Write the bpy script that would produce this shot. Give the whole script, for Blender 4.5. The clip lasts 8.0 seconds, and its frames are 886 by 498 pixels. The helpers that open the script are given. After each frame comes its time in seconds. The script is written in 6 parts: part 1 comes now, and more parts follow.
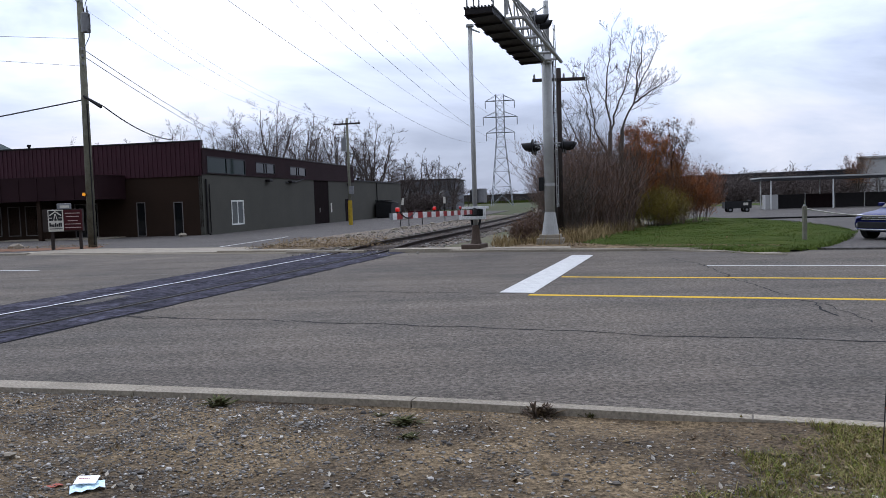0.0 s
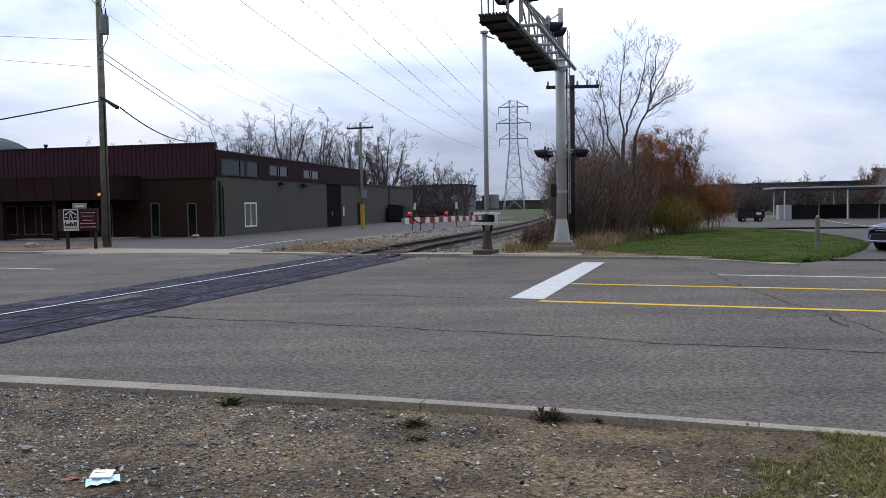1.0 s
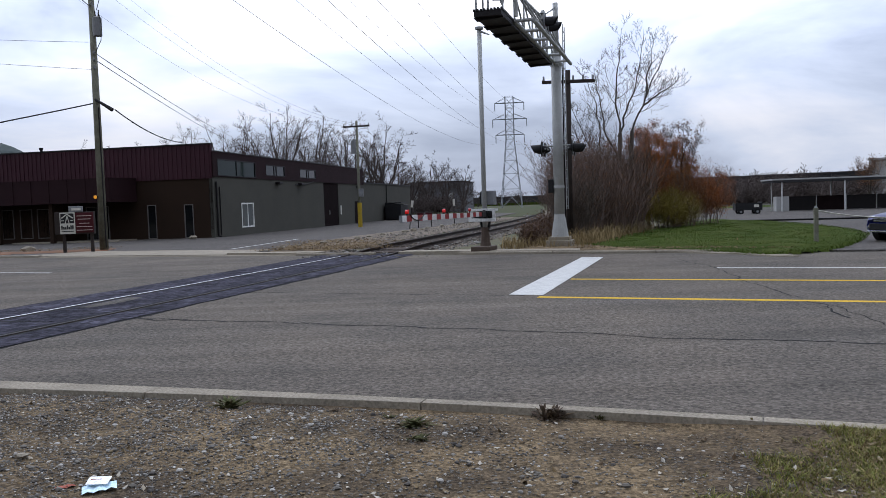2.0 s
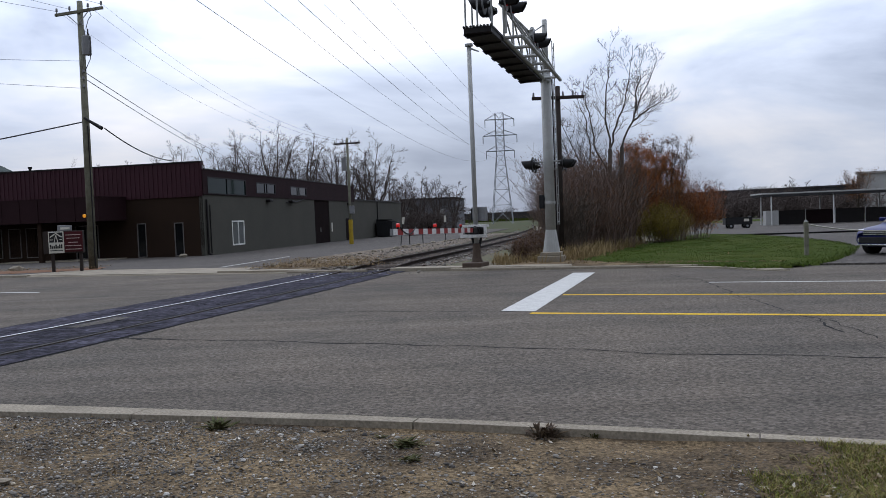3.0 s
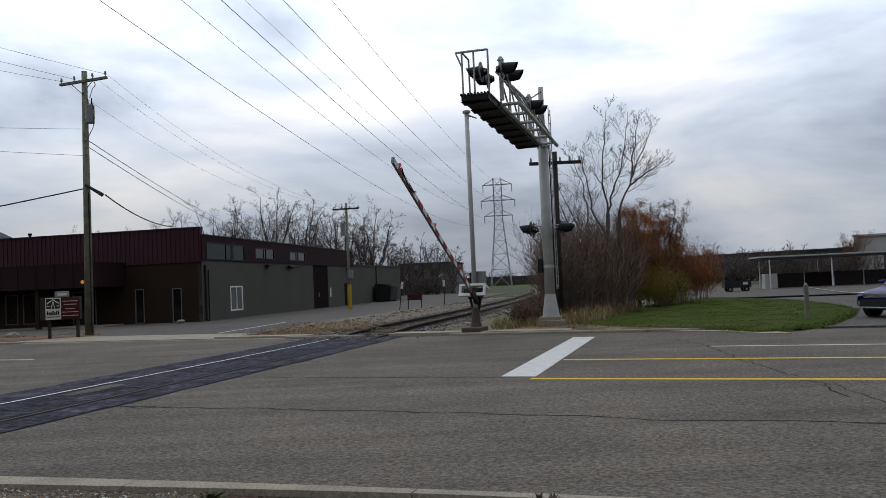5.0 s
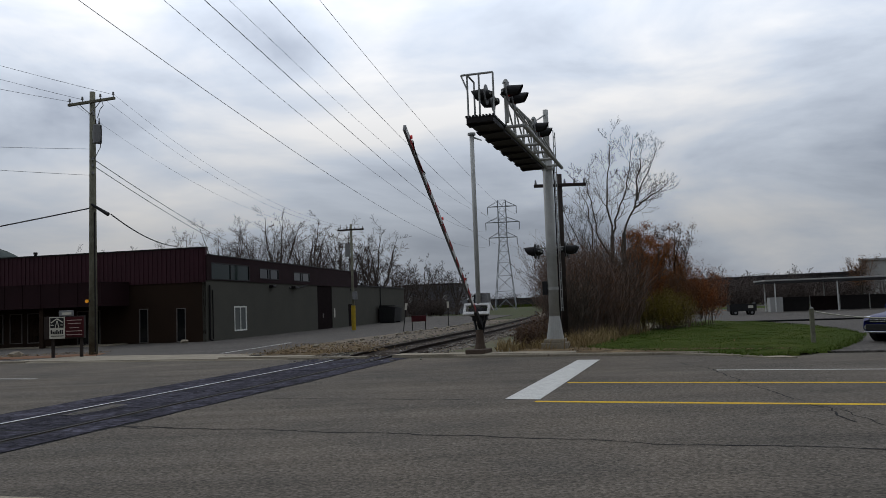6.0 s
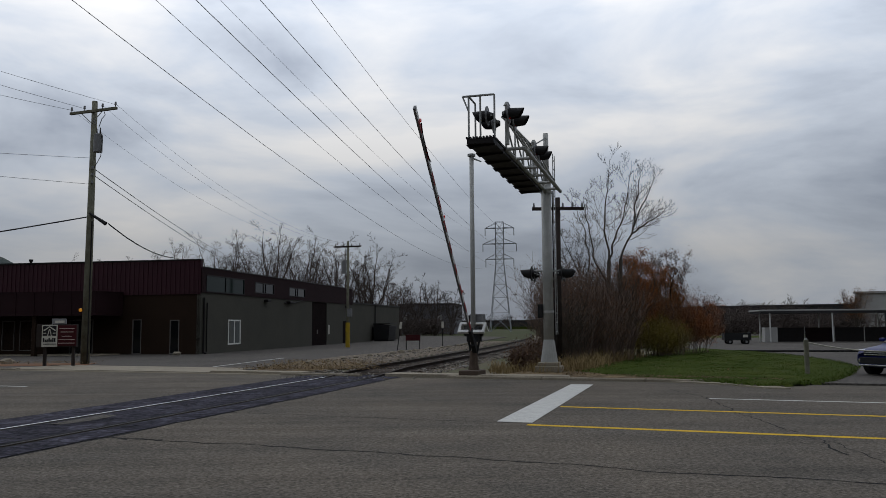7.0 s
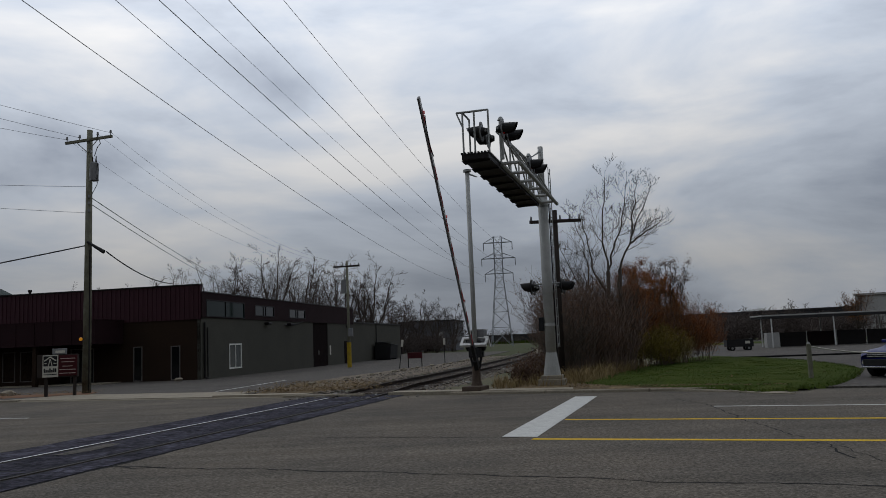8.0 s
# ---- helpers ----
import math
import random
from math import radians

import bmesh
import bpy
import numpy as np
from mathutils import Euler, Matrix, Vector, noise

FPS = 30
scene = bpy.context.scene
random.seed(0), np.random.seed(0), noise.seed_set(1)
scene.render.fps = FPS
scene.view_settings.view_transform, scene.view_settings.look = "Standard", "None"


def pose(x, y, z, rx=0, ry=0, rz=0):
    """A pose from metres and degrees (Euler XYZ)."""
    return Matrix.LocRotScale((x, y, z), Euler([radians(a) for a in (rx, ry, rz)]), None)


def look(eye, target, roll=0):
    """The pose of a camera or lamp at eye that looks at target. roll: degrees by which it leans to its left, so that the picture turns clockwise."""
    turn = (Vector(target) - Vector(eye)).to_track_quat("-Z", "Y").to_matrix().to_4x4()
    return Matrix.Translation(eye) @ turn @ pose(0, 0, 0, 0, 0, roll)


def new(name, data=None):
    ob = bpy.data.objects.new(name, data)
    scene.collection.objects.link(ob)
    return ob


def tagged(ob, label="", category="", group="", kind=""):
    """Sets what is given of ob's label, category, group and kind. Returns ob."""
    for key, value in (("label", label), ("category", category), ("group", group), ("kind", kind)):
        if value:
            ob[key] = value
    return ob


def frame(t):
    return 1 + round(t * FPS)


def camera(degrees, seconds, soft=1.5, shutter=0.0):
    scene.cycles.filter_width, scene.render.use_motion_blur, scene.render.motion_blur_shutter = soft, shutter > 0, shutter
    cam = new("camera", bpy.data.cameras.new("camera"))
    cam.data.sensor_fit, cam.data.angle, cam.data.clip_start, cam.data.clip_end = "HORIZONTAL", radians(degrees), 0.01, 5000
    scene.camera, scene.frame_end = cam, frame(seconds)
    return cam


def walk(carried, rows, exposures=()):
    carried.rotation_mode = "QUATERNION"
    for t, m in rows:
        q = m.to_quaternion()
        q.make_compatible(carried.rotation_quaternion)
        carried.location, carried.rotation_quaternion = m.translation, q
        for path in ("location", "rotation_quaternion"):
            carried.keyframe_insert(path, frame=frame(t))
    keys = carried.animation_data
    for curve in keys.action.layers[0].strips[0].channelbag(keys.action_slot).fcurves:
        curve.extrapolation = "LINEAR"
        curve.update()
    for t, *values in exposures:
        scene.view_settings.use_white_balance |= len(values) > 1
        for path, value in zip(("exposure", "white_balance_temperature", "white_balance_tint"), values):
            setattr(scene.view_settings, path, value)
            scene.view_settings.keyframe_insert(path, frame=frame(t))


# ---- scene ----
cam = camera(58.0, 8.0, soft=0.8)
PATH = [
    (0.0, pose(0, 0.000, 1.62, 86.56, 1.84, 0.00)),
    (0.5, pose(0, -0.030, 1.62, 86.28, 2.23, -0.34)),
    (1.0, pose(0, -0.080, 1.62, 86.95, 0.99, 0.86)),
    (1.5, pose(0, -0.055, 1.62, 86.34, 1.64, 1.05)),
    (3.0, pose(0, 0.055, 1.62, 87.89, 2.31, 0.04)),
    (3.5, pose(0, 0.060, 1.62, 87.76, 2.83, 0.28)),
    (4.0, pose(0, 0.090, 1.62, 89.69, 2.61, -0.07)),
    (4.5, pose(0, 0.105, 1.62, 91.40, 2.57, -0.08)),
    (6.0, pose(0, 0.120, 1.62, 94.06, 2.19, 0.25)),
    (6.5, pose(0, 0.120, 1.62, 94.73, 1.16, 0.21)),
    (7.0, pose(0, 0.120, 1.62, 95.47, 0.43, -0.13)),
    (7.5, pose(0, 0.120, 1.62, 95.85, 0.83, -0.78)),
    (8.0, pose(0, 0.120, 1.62, 96.65, 2.41, -0.02)),
]
EXPOSURE = [(0.0, -0.08, 6100, 16), (1.5, -0.19, 6120, 15), (3.0, -0.38, 6250, 14), (3.5, -0.47, 6300, 13), (4.0, -0.52, 6350, 12), (4.5, -0.56, 6450, 11), (6.0, -1.04, 6620, 10), (6.5, -1.15, 6640, 10), (7.0, -1.23, 6650, 10), (8.0, -1.38, 6650, 10)]
SKY_STRENGTH, SUN_STRENGTH = 0.85, 0.5
walk(cam, PATH, EXPOSURE)

# ---- sky and light: overcast ----
world = bpy.data.worlds.new("overcast_sky")
scene.world = world
world.use_nodes = True
wn, wl = world.node_tree.nodes, world.node_tree.links
wn.clear()
w_out = wn.new("ShaderNodeOutputWorld")
w_bg = wn.new("ShaderNodeBackground")
w_sky = wn.new("ShaderNodeTexSky")
w_sky.sky_type = "NISHITA"
w_sky.sun_disc = False
w_sky.sun_elevation = radians(42)
w_sky.sun_rotation = radians(-25)
w_tc = wn.new("ShaderNodeTexCoord")
w_map = wn.new("ShaderNodeMapping")
w_map.inputs["Scale"].default_value = (1.0, 1.0, 3.2)
w_n1 = wn.new("ShaderNodeTexNoise")
w_n1.inputs["Scale"].default_value = 2.3
w_n1.inputs["Detail"].default_value = 7
w_n1.inputs["Roughness"].default_value = 0.52
w_n1.inputs["Distortion"].default_value = 0.35
w_ramp = wn.new("ShaderNodeValToRGB")
w_ramp.color_ramp.elements[0].position = 0.37
w_ramp.color_ramp.elements[0].color = (0.405, 0.465, 0.575, 1)
w_ramp.color_ramp.elements[1].position = 0.635
w_ramp.color_ramp.elements[1].color = (0.97, 0.98, 1.0, 1)
w_mid = w_ramp.color_ramp.elements.new(0.50)
w_mid.color = (0.66, 0.735, 0.855, 1)
w_sc = wn.new("ShaderNodeMixRGB")
w_sc.blend_type = "MULTIPLY"
w_sc.inputs[0].default_value = 1.0
w_sc.inputs[2].default_value = (0.08, 0.08, 0.08, 1)
w_mix = wn.new("ShaderNodeMixRGB")
w_mix.inputs[0].default_value = 0.93
wl.new(w_tc.outputs["Generated"], w_map.inputs["Vector"])
wl.new(w_map.outputs["Vector"], w_n1.inputs["Vector"])
wl.new(w_n1.outputs["Fac"], w_ramp.inputs["Fac"])
wl.new(w_sky.outputs["Color"], w_sc.inputs[1])
wl.new(w_sc.outputs["Color"], w_mix.inputs[1])
wl.new(w_ramp.outputs["Color"], w_mix.inputs[2])
w_sep = wn.new("ShaderNodeSeparateXYZ")
wl.new(w_tc.outputs["Generated"], w_sep.inputs["Vector"])
# the overcast brightens from the horizon towards the zenith (a quarter of the factor)
w_el = wn.new("ShaderNodeValToRGB")
for pos, val in ((0.0, 1.15), (0.087, 1.24), (0.20, 1.90), (0.375, 3.0), (0.60, 3.75)):
    e = w_el.color_ramp.elements[0] if pos == 0.0 else w_el.color_ramp.elements[-1] if pos == 0.60 else w_el.color_ramp.elements.new(pos)
    e.position = pos
    e.color = (val / 4, val / 4, val / 4, 1)
wl.new(w_sep.outputs["Z"], w_el.inputs["Fac"])
# the cloud is brighter on the side of the hidden sun
w_dot = wn.new("ShaderNodeVectorMath")
w_dot.operation = "DOT_PRODUCT"
w_dot.inputs[1].default_value = (-0.3, 0.85, 0.43)
wl.new(w_tc.outputs["Generated"], w_dot.inputs[0])
w_side = wn.new("ShaderNodeMapRange")
w_side.inputs["From Min"].default_value, w_side.inputs["From Max"].default_value = -0.9, 0.62
w_side.inputs["To Min"].default_value, w_side.inputs["To Max"].default_value = 1.2, 4.16
wl.new(w_dot.outputs["Value"], w_side.inputs["Value"])
w_m2 = wn.new("ShaderNodeMath")
w_m2.operation = "MULTIPLY"
wl.new(w_el.outputs["Color"], w_m2.inputs[0])
wl.new(w_side.outputs["Result"], w_m2.inputs[1])
w_mul = wn.new("ShaderNodeVectorMath")
w_mul.operation = "SCALE"
wl.new(w_mix.outputs["Color"], w_mul.inputs[0])
wl.new(w_m2.outputs["Value"], w_mul.inputs["Scale"])
wl.new(w_mul.outputs["Vector"], w_bg.inputs["Color"])
w_bg.inputs["Strength"].default_value = SKY_STRENGTH
wl.new(w_bg.outputs["Background"], w_out.inputs["Surface"])

sun = new("sun", bpy.data.lights.new("sun", "SUN"))
sun.data.energy = SUN_STRENGTH
sun.data.angle = radians(40)
sun.data.color = (1.0, 0.97, 0.92)
sun.matrix_world = look((-20, 45, 45), (0, 0, 0))


# ---- materials ----
def mat(name, col, col2=None, rough=0.8, metal=0.0, scale=3.0, fine=60.0, amount=0.6, bump=0.3, dist=0.01, rand=0.0, local=False, spec=0.12, low=0.35, high=0.65, grain=0.28, speck=0.0, streak=0.0):
    """Two colours mixed by coarse noise, grain by fine noise, bump, and a variation from piece to piece."""
    m = bpy.data.materials.new(name)
    m.use_nodes = True
    n, l = m.node_tree.nodes, m.node_tree.links
    b = n["Principled BSDF"]
    b.inputs["Roughness"].default_value = rough
    b.inputs["Metallic"].default_value = metal
    b.inputs["Specular IOR Level"].default_value = spec
    col2 = col2 or tuple(c * 0.6 for c in col)
    if local:
        pos = n.new("ShaderNodeTexCoord").outputs["Object"]
    else:
        pos = n.new("ShaderNodeNewGeometry").outputs["Position"]
    n1 = n.new("ShaderNodeTexNoise")
    n1.inputs["Scale"].default_value = scale
    n1.inputs["Detail"].default_value = 6
    n1.inputs["Roughness"].default_value = 0.6
    l.new(pos, n1.inputs["Vector"])
    r = n.new("ShaderNodeValToRGB")
    r.color_ramp.elements[0].position, r.color_ramp.elements[1].position = low, high
    r.color_ramp.elements[0].color = (*col, 1)
    r.color_ramp.elements[1].color = (*[a + (b2 - a) * amount for a, b2 in zip(col, col2)], 1)
    l.new(n1.outputs["Fac"], r.inputs["Fac"])
    n2 = n.new("ShaderNodeTexNoise")
    n2.inputs["Scale"].default_value = fine
    n2.inputs["Detail"].default_value = 3
    l.new(pos, n2.inputs["Vector"])
    hsv = n.new("ShaderNodeHueSaturation")
    ma = n.new("ShaderNodeMapRange")
    ma.inputs["From Min"].default_value, ma.inputs["From Max"].default_value = 0.25, 0.75
    ma.inputs["To Min"].default_value, ma.inputs["To Max"].default_value = 1 - grain, 1 + grain
    l.new(n2.outputs["Fac"], ma.inputs["Value"])
    val = ma.outputs["Result"]
    if rand:
        oi = n.new("ShaderNodeObjectInfo")
        mr = n.new("ShaderNodeMapRange")
        mr.inputs["To Min"].default_value, mr.inputs["To Max"].default_value = 1 - rand, 1 + rand
        l.new(oi.outputs["Random"], mr.inputs["Value"])
        mm = n.new("ShaderNodeMath")
        mm.operation = "MULTIPLY"
        l.new(val, mm.inputs[0])
        l.new(mr.outputs["Result"], mm.inputs[1])
        val = mm.outputs["Value"]
    if streak:
        mp = n.new("ShaderNodeMapping")
        mp.inputs["Rotation"].default_value = (0, 0, radians(21.42))
        mp.inputs["Scale"].default_value = (0.10, 1.5, 1)
        l.new(pos, mp.inputs["Vector"])
        n4 = n.new("ShaderNodeTexNoise")
        n4.inputs["Scale"].default_value = 1.0
        n4.inputs["Detail"].default_value = 5
        l.new(mp.outputs["Vector"], n4.inputs["Vector"])
        m4 = n.new("ShaderNodeMapRange")
        m4.inputs["From Min"].default_value, m4.inputs["From Max"].default_value = 0.3, 0.7
        m4.inputs["To Min"].default_value, m4.inputs["To Max"].default_value = 1 - streak, 1 + streak
        l.new(n4.outputs["Fac"], m4.inputs["Value"])
        m5 = n.new("ShaderNodeMath")
        m5.operation = "MULTIPLY"
        l.new(val, m5.inputs[0])
        l.new(m4.outputs["Result"], m5.inputs[1])
        val = m5.outputs["Value"]
    if speck:
        n3 = n.new("ShaderNodeTexVoronoi")
        n3.inputs["Scale"].default_value = speck
        l.new(pos, n3.inputs["Vector"])
        sp = n.new("ShaderNodeSeparateColor")
        l.new(n3.outputs["Color"], sp.inputs["Color"])
        m3 = n.new("ShaderNodeMapRange")
        m3.inputs["To Min"].default_value, m3.inputs["To Max"].default_value = 0.62, 1.38
        l.new(sp.outputs["Red"], m3.inputs["Value"])
        mq = n.new("ShaderNodeMath")
        mq.operation = "MULTIPLY"
        l.new(val, mq.inputs[0])
        l.new(m3.outputs["Result"], mq.inputs[1])
        val = mq.outputs["Value"]
    l.new(val, hsv.inputs["Value"])
    l.new(r.outputs["Color"], hsv.inputs["Color"])
    l.new(hsv.outputs["Color"], b.inputs["Base Color"])
    if bump:
        bp = n.new("ShaderNodeBump")
        bp.inputs["Strength"].default_value = bump
        bp.inputs["Distance"].default_value = dist
        l.new(n2.outputs["Fac"], bp.inputs["Height"])
        l.new(bp.outputs["Normal"], b.inputs["Normal"])
    return m


def island_mat(name, cols, rough=0.9):
    """Colours picked per loose piece of a joined mesh."""
    m = bpy.data.materials.new(name)
    m.use_nodes = True
    n, l = m.node_tree.nodes, m.node_tree.links
    b = n["Principled BSDF"]
    b.inputs["Roughness"].default_value = rough
    b.inputs["Specular IOR Level"].default_value = 0.2
    g = n.new("ShaderNodeNewGeometry")
    r = n.new("ShaderNodeValToRGB")
    e = r.color_ramp.elements
    e[0].color, e[1].color = (*cols[0], 1), (*cols[-1], 1)
    for i, c in enumerate(cols[1:-1], 1):
        e.new(i / (len(cols) - 1)).color = (*c, 1)
    l.new(g.outputs["Random Per Island"], r.inputs["Fac"])
    l.new(r.outputs["Color"], b.inputs["Base Color"])
    return m


def glow(name, col, strength, base=(0.2, 0.01, 0.01)):
    m = bpy.data.materials.new(name)
    m.use_nodes = True
    b = m.node_tree.nodes["Principled BSDF"]
    b.inputs["Base Color"].default_value = (*base, 1)
    b.inputs["Roughness"].default_value = 0.25
    b.inputs["Emission Color"].default_value = (*col, 1)
    b.inputs["Emission Strength"].default_value = strength
    return m


def glass_mat(name, tint, spec=0.3):
    m = bpy.data.materials.new(name)
    m.use_nodes = True
    b = m.node_tree.nodes["Principled BSDF"]
    b.inputs["Base Color"].default_value = (*tint, 1)
    b.inputs["Roughness"].default_value = 0.06
    b.inputs["Specular IOR Level"].default_value = spec
    return m


M_ASPHALT = mat("asphalt_worn", (0.111, 0.095, 0.077), (0.078, 0.070, 0.060), rough=0.95, scale=0.35, fine=19, amount=1.0, bump=0.9, dist=0.02, grain=0.38, speck=42, spec=0.06, streak=0.15)
M_LOT = mat("asphalt_lot", (0.082, 0.074, 0.066), (0.056, 0.052, 0.048), rough=0.95, scale=0.3, fine=30, bump=0.4, grain=0.4, speck=20, spec=0.08, streak=0.1)
M_TAR = mat("tar", (0.011, 0.011, 0.011), rough=0.85, scale=8, spec=0.08)
M_CROSS = mat("crossing_panel", (0.046, 0.044, 0.058), (0.018, 0.0175, 0.024), rough=0.95, scale=1.3, fine=9, amount=1.0, bump=1.0, dist=0.06, rand=0.12, grain=0.7, spec=0.05, speck=7)
M_LITTER = mat("leafy_dirt", (0.175, 0.128, 0.072), (0.085, 0.062, 0.038), rough=0.97, scale=1.1, fine=14, amount=1.0, bump=1.0, dist=0.05, grain=0.5, speck=14, spec=0.06)
M_CONC = mat("concrete", (0.245, 0.215, 0.165), (0.15, 0.130, 0.10), rough=0.95, scale=1.6, fine=40, rand=0.08, grain=0.35)
M_DIRT = mat("dirt", (0.156, 0.114, 0.066), (0.058, 0.044, 0.030), rough=0.97, scale=0.9, fine=30, amount=1, bump=1.0, dist=0.05, low=0.40, high=0.60, grain=0.55, speck=60, spec=0.08)
M_GROUND = mat("rough_ground", (0.114, 0.095, 0.0646), (0.0684, 0.076, 0.038), rough=0.97, scale=0.15, fine=8, amount=1, bump=0.6)
M_LAWNBLADE = island_mat("lawn_blade", [(0.036, 0.070, 0.006), (0.050, 0.082, 0.010), (0.030, 0.056, 0.006), (0.075, 0.088, 0.016), (0.04, 0.07, 0.007)])
M_LAWN = mat("lawn", (0.026, 0.046, 0.004), (0.050, 0.062, 0.011), rough=0.97, scale=0.6, fine=20, amount=1, bump=1.0, dist=0.05, grain=0.6, spec=0.04)
M_BALLAST = mat("ballast_bed", (0.150, 0.122, 0.092), (0.085, 0.068, 0.052), rough=0.95, scale=1.5, fine=14, bump=1.0, dist=0.05, grain=0.5, speck=16)
M_STONE = island_mat("loose_stone", [(0.076, 0.0646, 0.0532), (0.1824, 0.1672, 0.1444), (0.1216, 0.1064, 0.0874), (0.2736, 0.2584, 0.2356), (0.0988, 0.0912, 0.0836)])
M_PEBBLE = island_mat("pebble", [(0.040, 0.036, 0.032), (0.17, 0.16, 0.145), (0.070, 0.064, 0.056), (0.42, 0.40, 0.36), (0.048, 0.044, 0.040), (0.12, 0.108, 0.09), (0.075, 0.066, 0.054), (0.20, 0.185, 0.16)])
M_GRASS = island_mat("grass_blade", [(0.085, 0.105, 0.016), (0.165, 0.175, 0.028), (0.27, 0.21, 0.10), (0.05, 0.064, 0.012), (0.17, 0.145, 0.04), (0.10, 0.062, 0.03), (0.075, 0.09, 0.016)])
M_LEAFLITTER = island_mat("dead_leaf", [(0.11, 0.075, 0.035), (0.16, 0.115, 0.06), (0.07, 0.046, 0.026), (0.20, 0.155, 0.09), (0.46, 0.43, 0.37)])
M_YELLOW = mat("yellow_paint", (0.52, 0.335, 0.02), (0.37, 0.25, 0.04), rough=0.85, scale=5, fine=40, low=0.45, high=0.75)
M_WHITE = mat("white_road_paint", (0.45, 0.445, 0.42), (0.30, 0.295, 0.28), rough=0.9, scale=5, fine=40, low=0.45, high=0.75)
M_RAIL = mat("rail_steel", (0.030, 0.021, 0.017), (0.020, 0.015, 0.012), rough=0.7, metal=0.2, scale=4)
M_RAILTOP = mat("polished_rail_head", (0.42, 0.42, 0.43), (0.30, 0.30, 0.32), rough=0.42, metal=1.0, scale=6)
M_RAILDULL = mat("dull_rail_head", (0.045, 0.043, 0.045), (0.02, 0.02, 0.021), rough=0.7, metal=0.0, scale=6)
M_TIE = mat("weathered_tie", (0.076, 0.0608, 0.0494), (0.0418, 0.0342, 0.0304), rough=0.95, scale=5, rand=0.3)
M_WOOD = mat("pole_wood", (0.165, 0.165, 0.125), (0.10, 0.095, 0.07), rough=0.95, scale=2.5, fine=30, amount=1, bump=0.5)
M_DARKWOOD = mat("dark_pole_wood", (0.0342, 0.02736, 0.02432), rough=0.95, scale=3)
M_GALV = mat("galvanised_steel", (0.27, 0.28, 0.272), (0.2, 0.205, 0.2), rough=0.6, metal=0.2, scale=3, fine=25, bump=0.05, grain=0.1)
M_ALU = mat("weathered_aluminium", (0.33, 0.335, 0.32), (0.25, 0.25, 0.235), rough=0.6, metal=0.1, scale=2, fine=20, bump=0.05, spec=0.25, grain=0.07)
M_TOWER = mat("tower_steel", (0.27, 0.285, 0.31), rough=0.8, metal=0.0, scale=1)
# the fascia maroon again, with the shade of side and canopy in its colour
M_SHADEMAROON = mat("shaded_maroon_metal", (0.019, 0.008, 0.0095), (0.014, 0.006, 0.007), rough=0.8, scale=0.8, spec=0.1)
M_BLACK = mat("black_metal", (0.014, 0.014, 0.015), (0.022, 0.022, 0.022), rough=0.55, scale=6, local=True)
M_GREYBOX = mat("grey_enamel", (0.1824, 0.1862, 0.19), (0.1292, 0.1292, 0.1292), rough=0.5, scale=4, local=True)
M_WPAINT = mat("white_paint", (0.5472, 0.5472, 0.532), (0.38, 0.38, 0.3648), rough=0.5, scale=5, fine=30, local=True)
M_RPAINT = mat("red_paint", (0.228, 0.02128, 0.01976), (0.152, 0.0152, 0.0152), rough=0.5, scale=5, local=True)
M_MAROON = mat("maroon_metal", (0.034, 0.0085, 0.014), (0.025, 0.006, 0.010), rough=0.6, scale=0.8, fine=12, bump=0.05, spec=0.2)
M_BROWN = mat("brown_wall", (0.022, 0.0125, 0.0075), (0.016, 0.0095, 0.006), rough=0.95, scale=0.8, fine=20, bump=0.3, spec=0.15)
M_GREYWALL = mat("grey_green_wall", (0.068, 0.066, 0.055), (0.055, 0.054, 0.046), rough=0.95, scale=0.5, fine=14, bump=0.25, spec=0.1, grain=0.15)
M_DARKDOOR = mat("dark_door", (0.013, 0.0085, 0.0085), rough=0.9, scale=2, spec=0.03)
M_DARKROOF = mat("roofing", (0.038, 0.038, 0.03952), rough=0.9, scale=1)
M_GLASS = glass_mat("window_glass", (0.004, 0.005, 0.006), 0.3)
M_BIGGLASS = glass_mat("green_glass", (0.004, 0.013, 0.012), 0.13)
M_PALEGLASS = glass_mat("curtained_glass", (0.11, 0.118, 0.115), 0.25)
M_CURTAIN = mat("curtain", (0.3192, 0.3192, 0.304), (0.228, 0.228, 0.2204), scale=2)
M_FRAME = mat("pale_frame", (0.13, 0.12, 0.11), (0.09, 0.085, 0.08), rough=0.6, scale=4)
M_WHITEFRAME = mat("white_frame", (0.62, 0.62, 0.58), (0.5, 0.5, 0.46), rough=0.5, scale=4)
M_ROPE = mat("pale_rope", (0.42, 0.40, 0.34), rough=0.9)
M_RUSTBASE = mat("rusty_casting", (0.075, 0.055, 0.042), (0.05, 0.038, 0.03), rough=0.8, scale=5)
M_BACKDROP = mat("unseen_backdrop", (0.035, 0.032, 0.026), (0.02, 0.02, 0.016), rough=1.0, scale=0.3)
M_DARKFRAME = mat("dark_frame", (0.015, 0.013, 0.013), rough=0.5)
M_REDGLOW = glow("red_lamp_lit", (1.0, 0.02, 0.012), 0.3)
M_REDDULL = glow("red_lens", (1.0, 0.03, 0.02), 0.03)
M_AMBERGLOW = glow("amber_lamp_lit", (1.0, 0.36, 0.01), 0.5, (0.4, 0.2, 0.02))
M_BARK = mat("grey_bark", (0.095, 0.078, 0.065), (0.06, 0.05, 0.042), rough=0.95, scale=3, fine=20)
M_FARBARK = mat("far_bark", (0.075, 0.060, 0.053), (0.045, 0.037, 0.033), rough=0.95, scale=1)
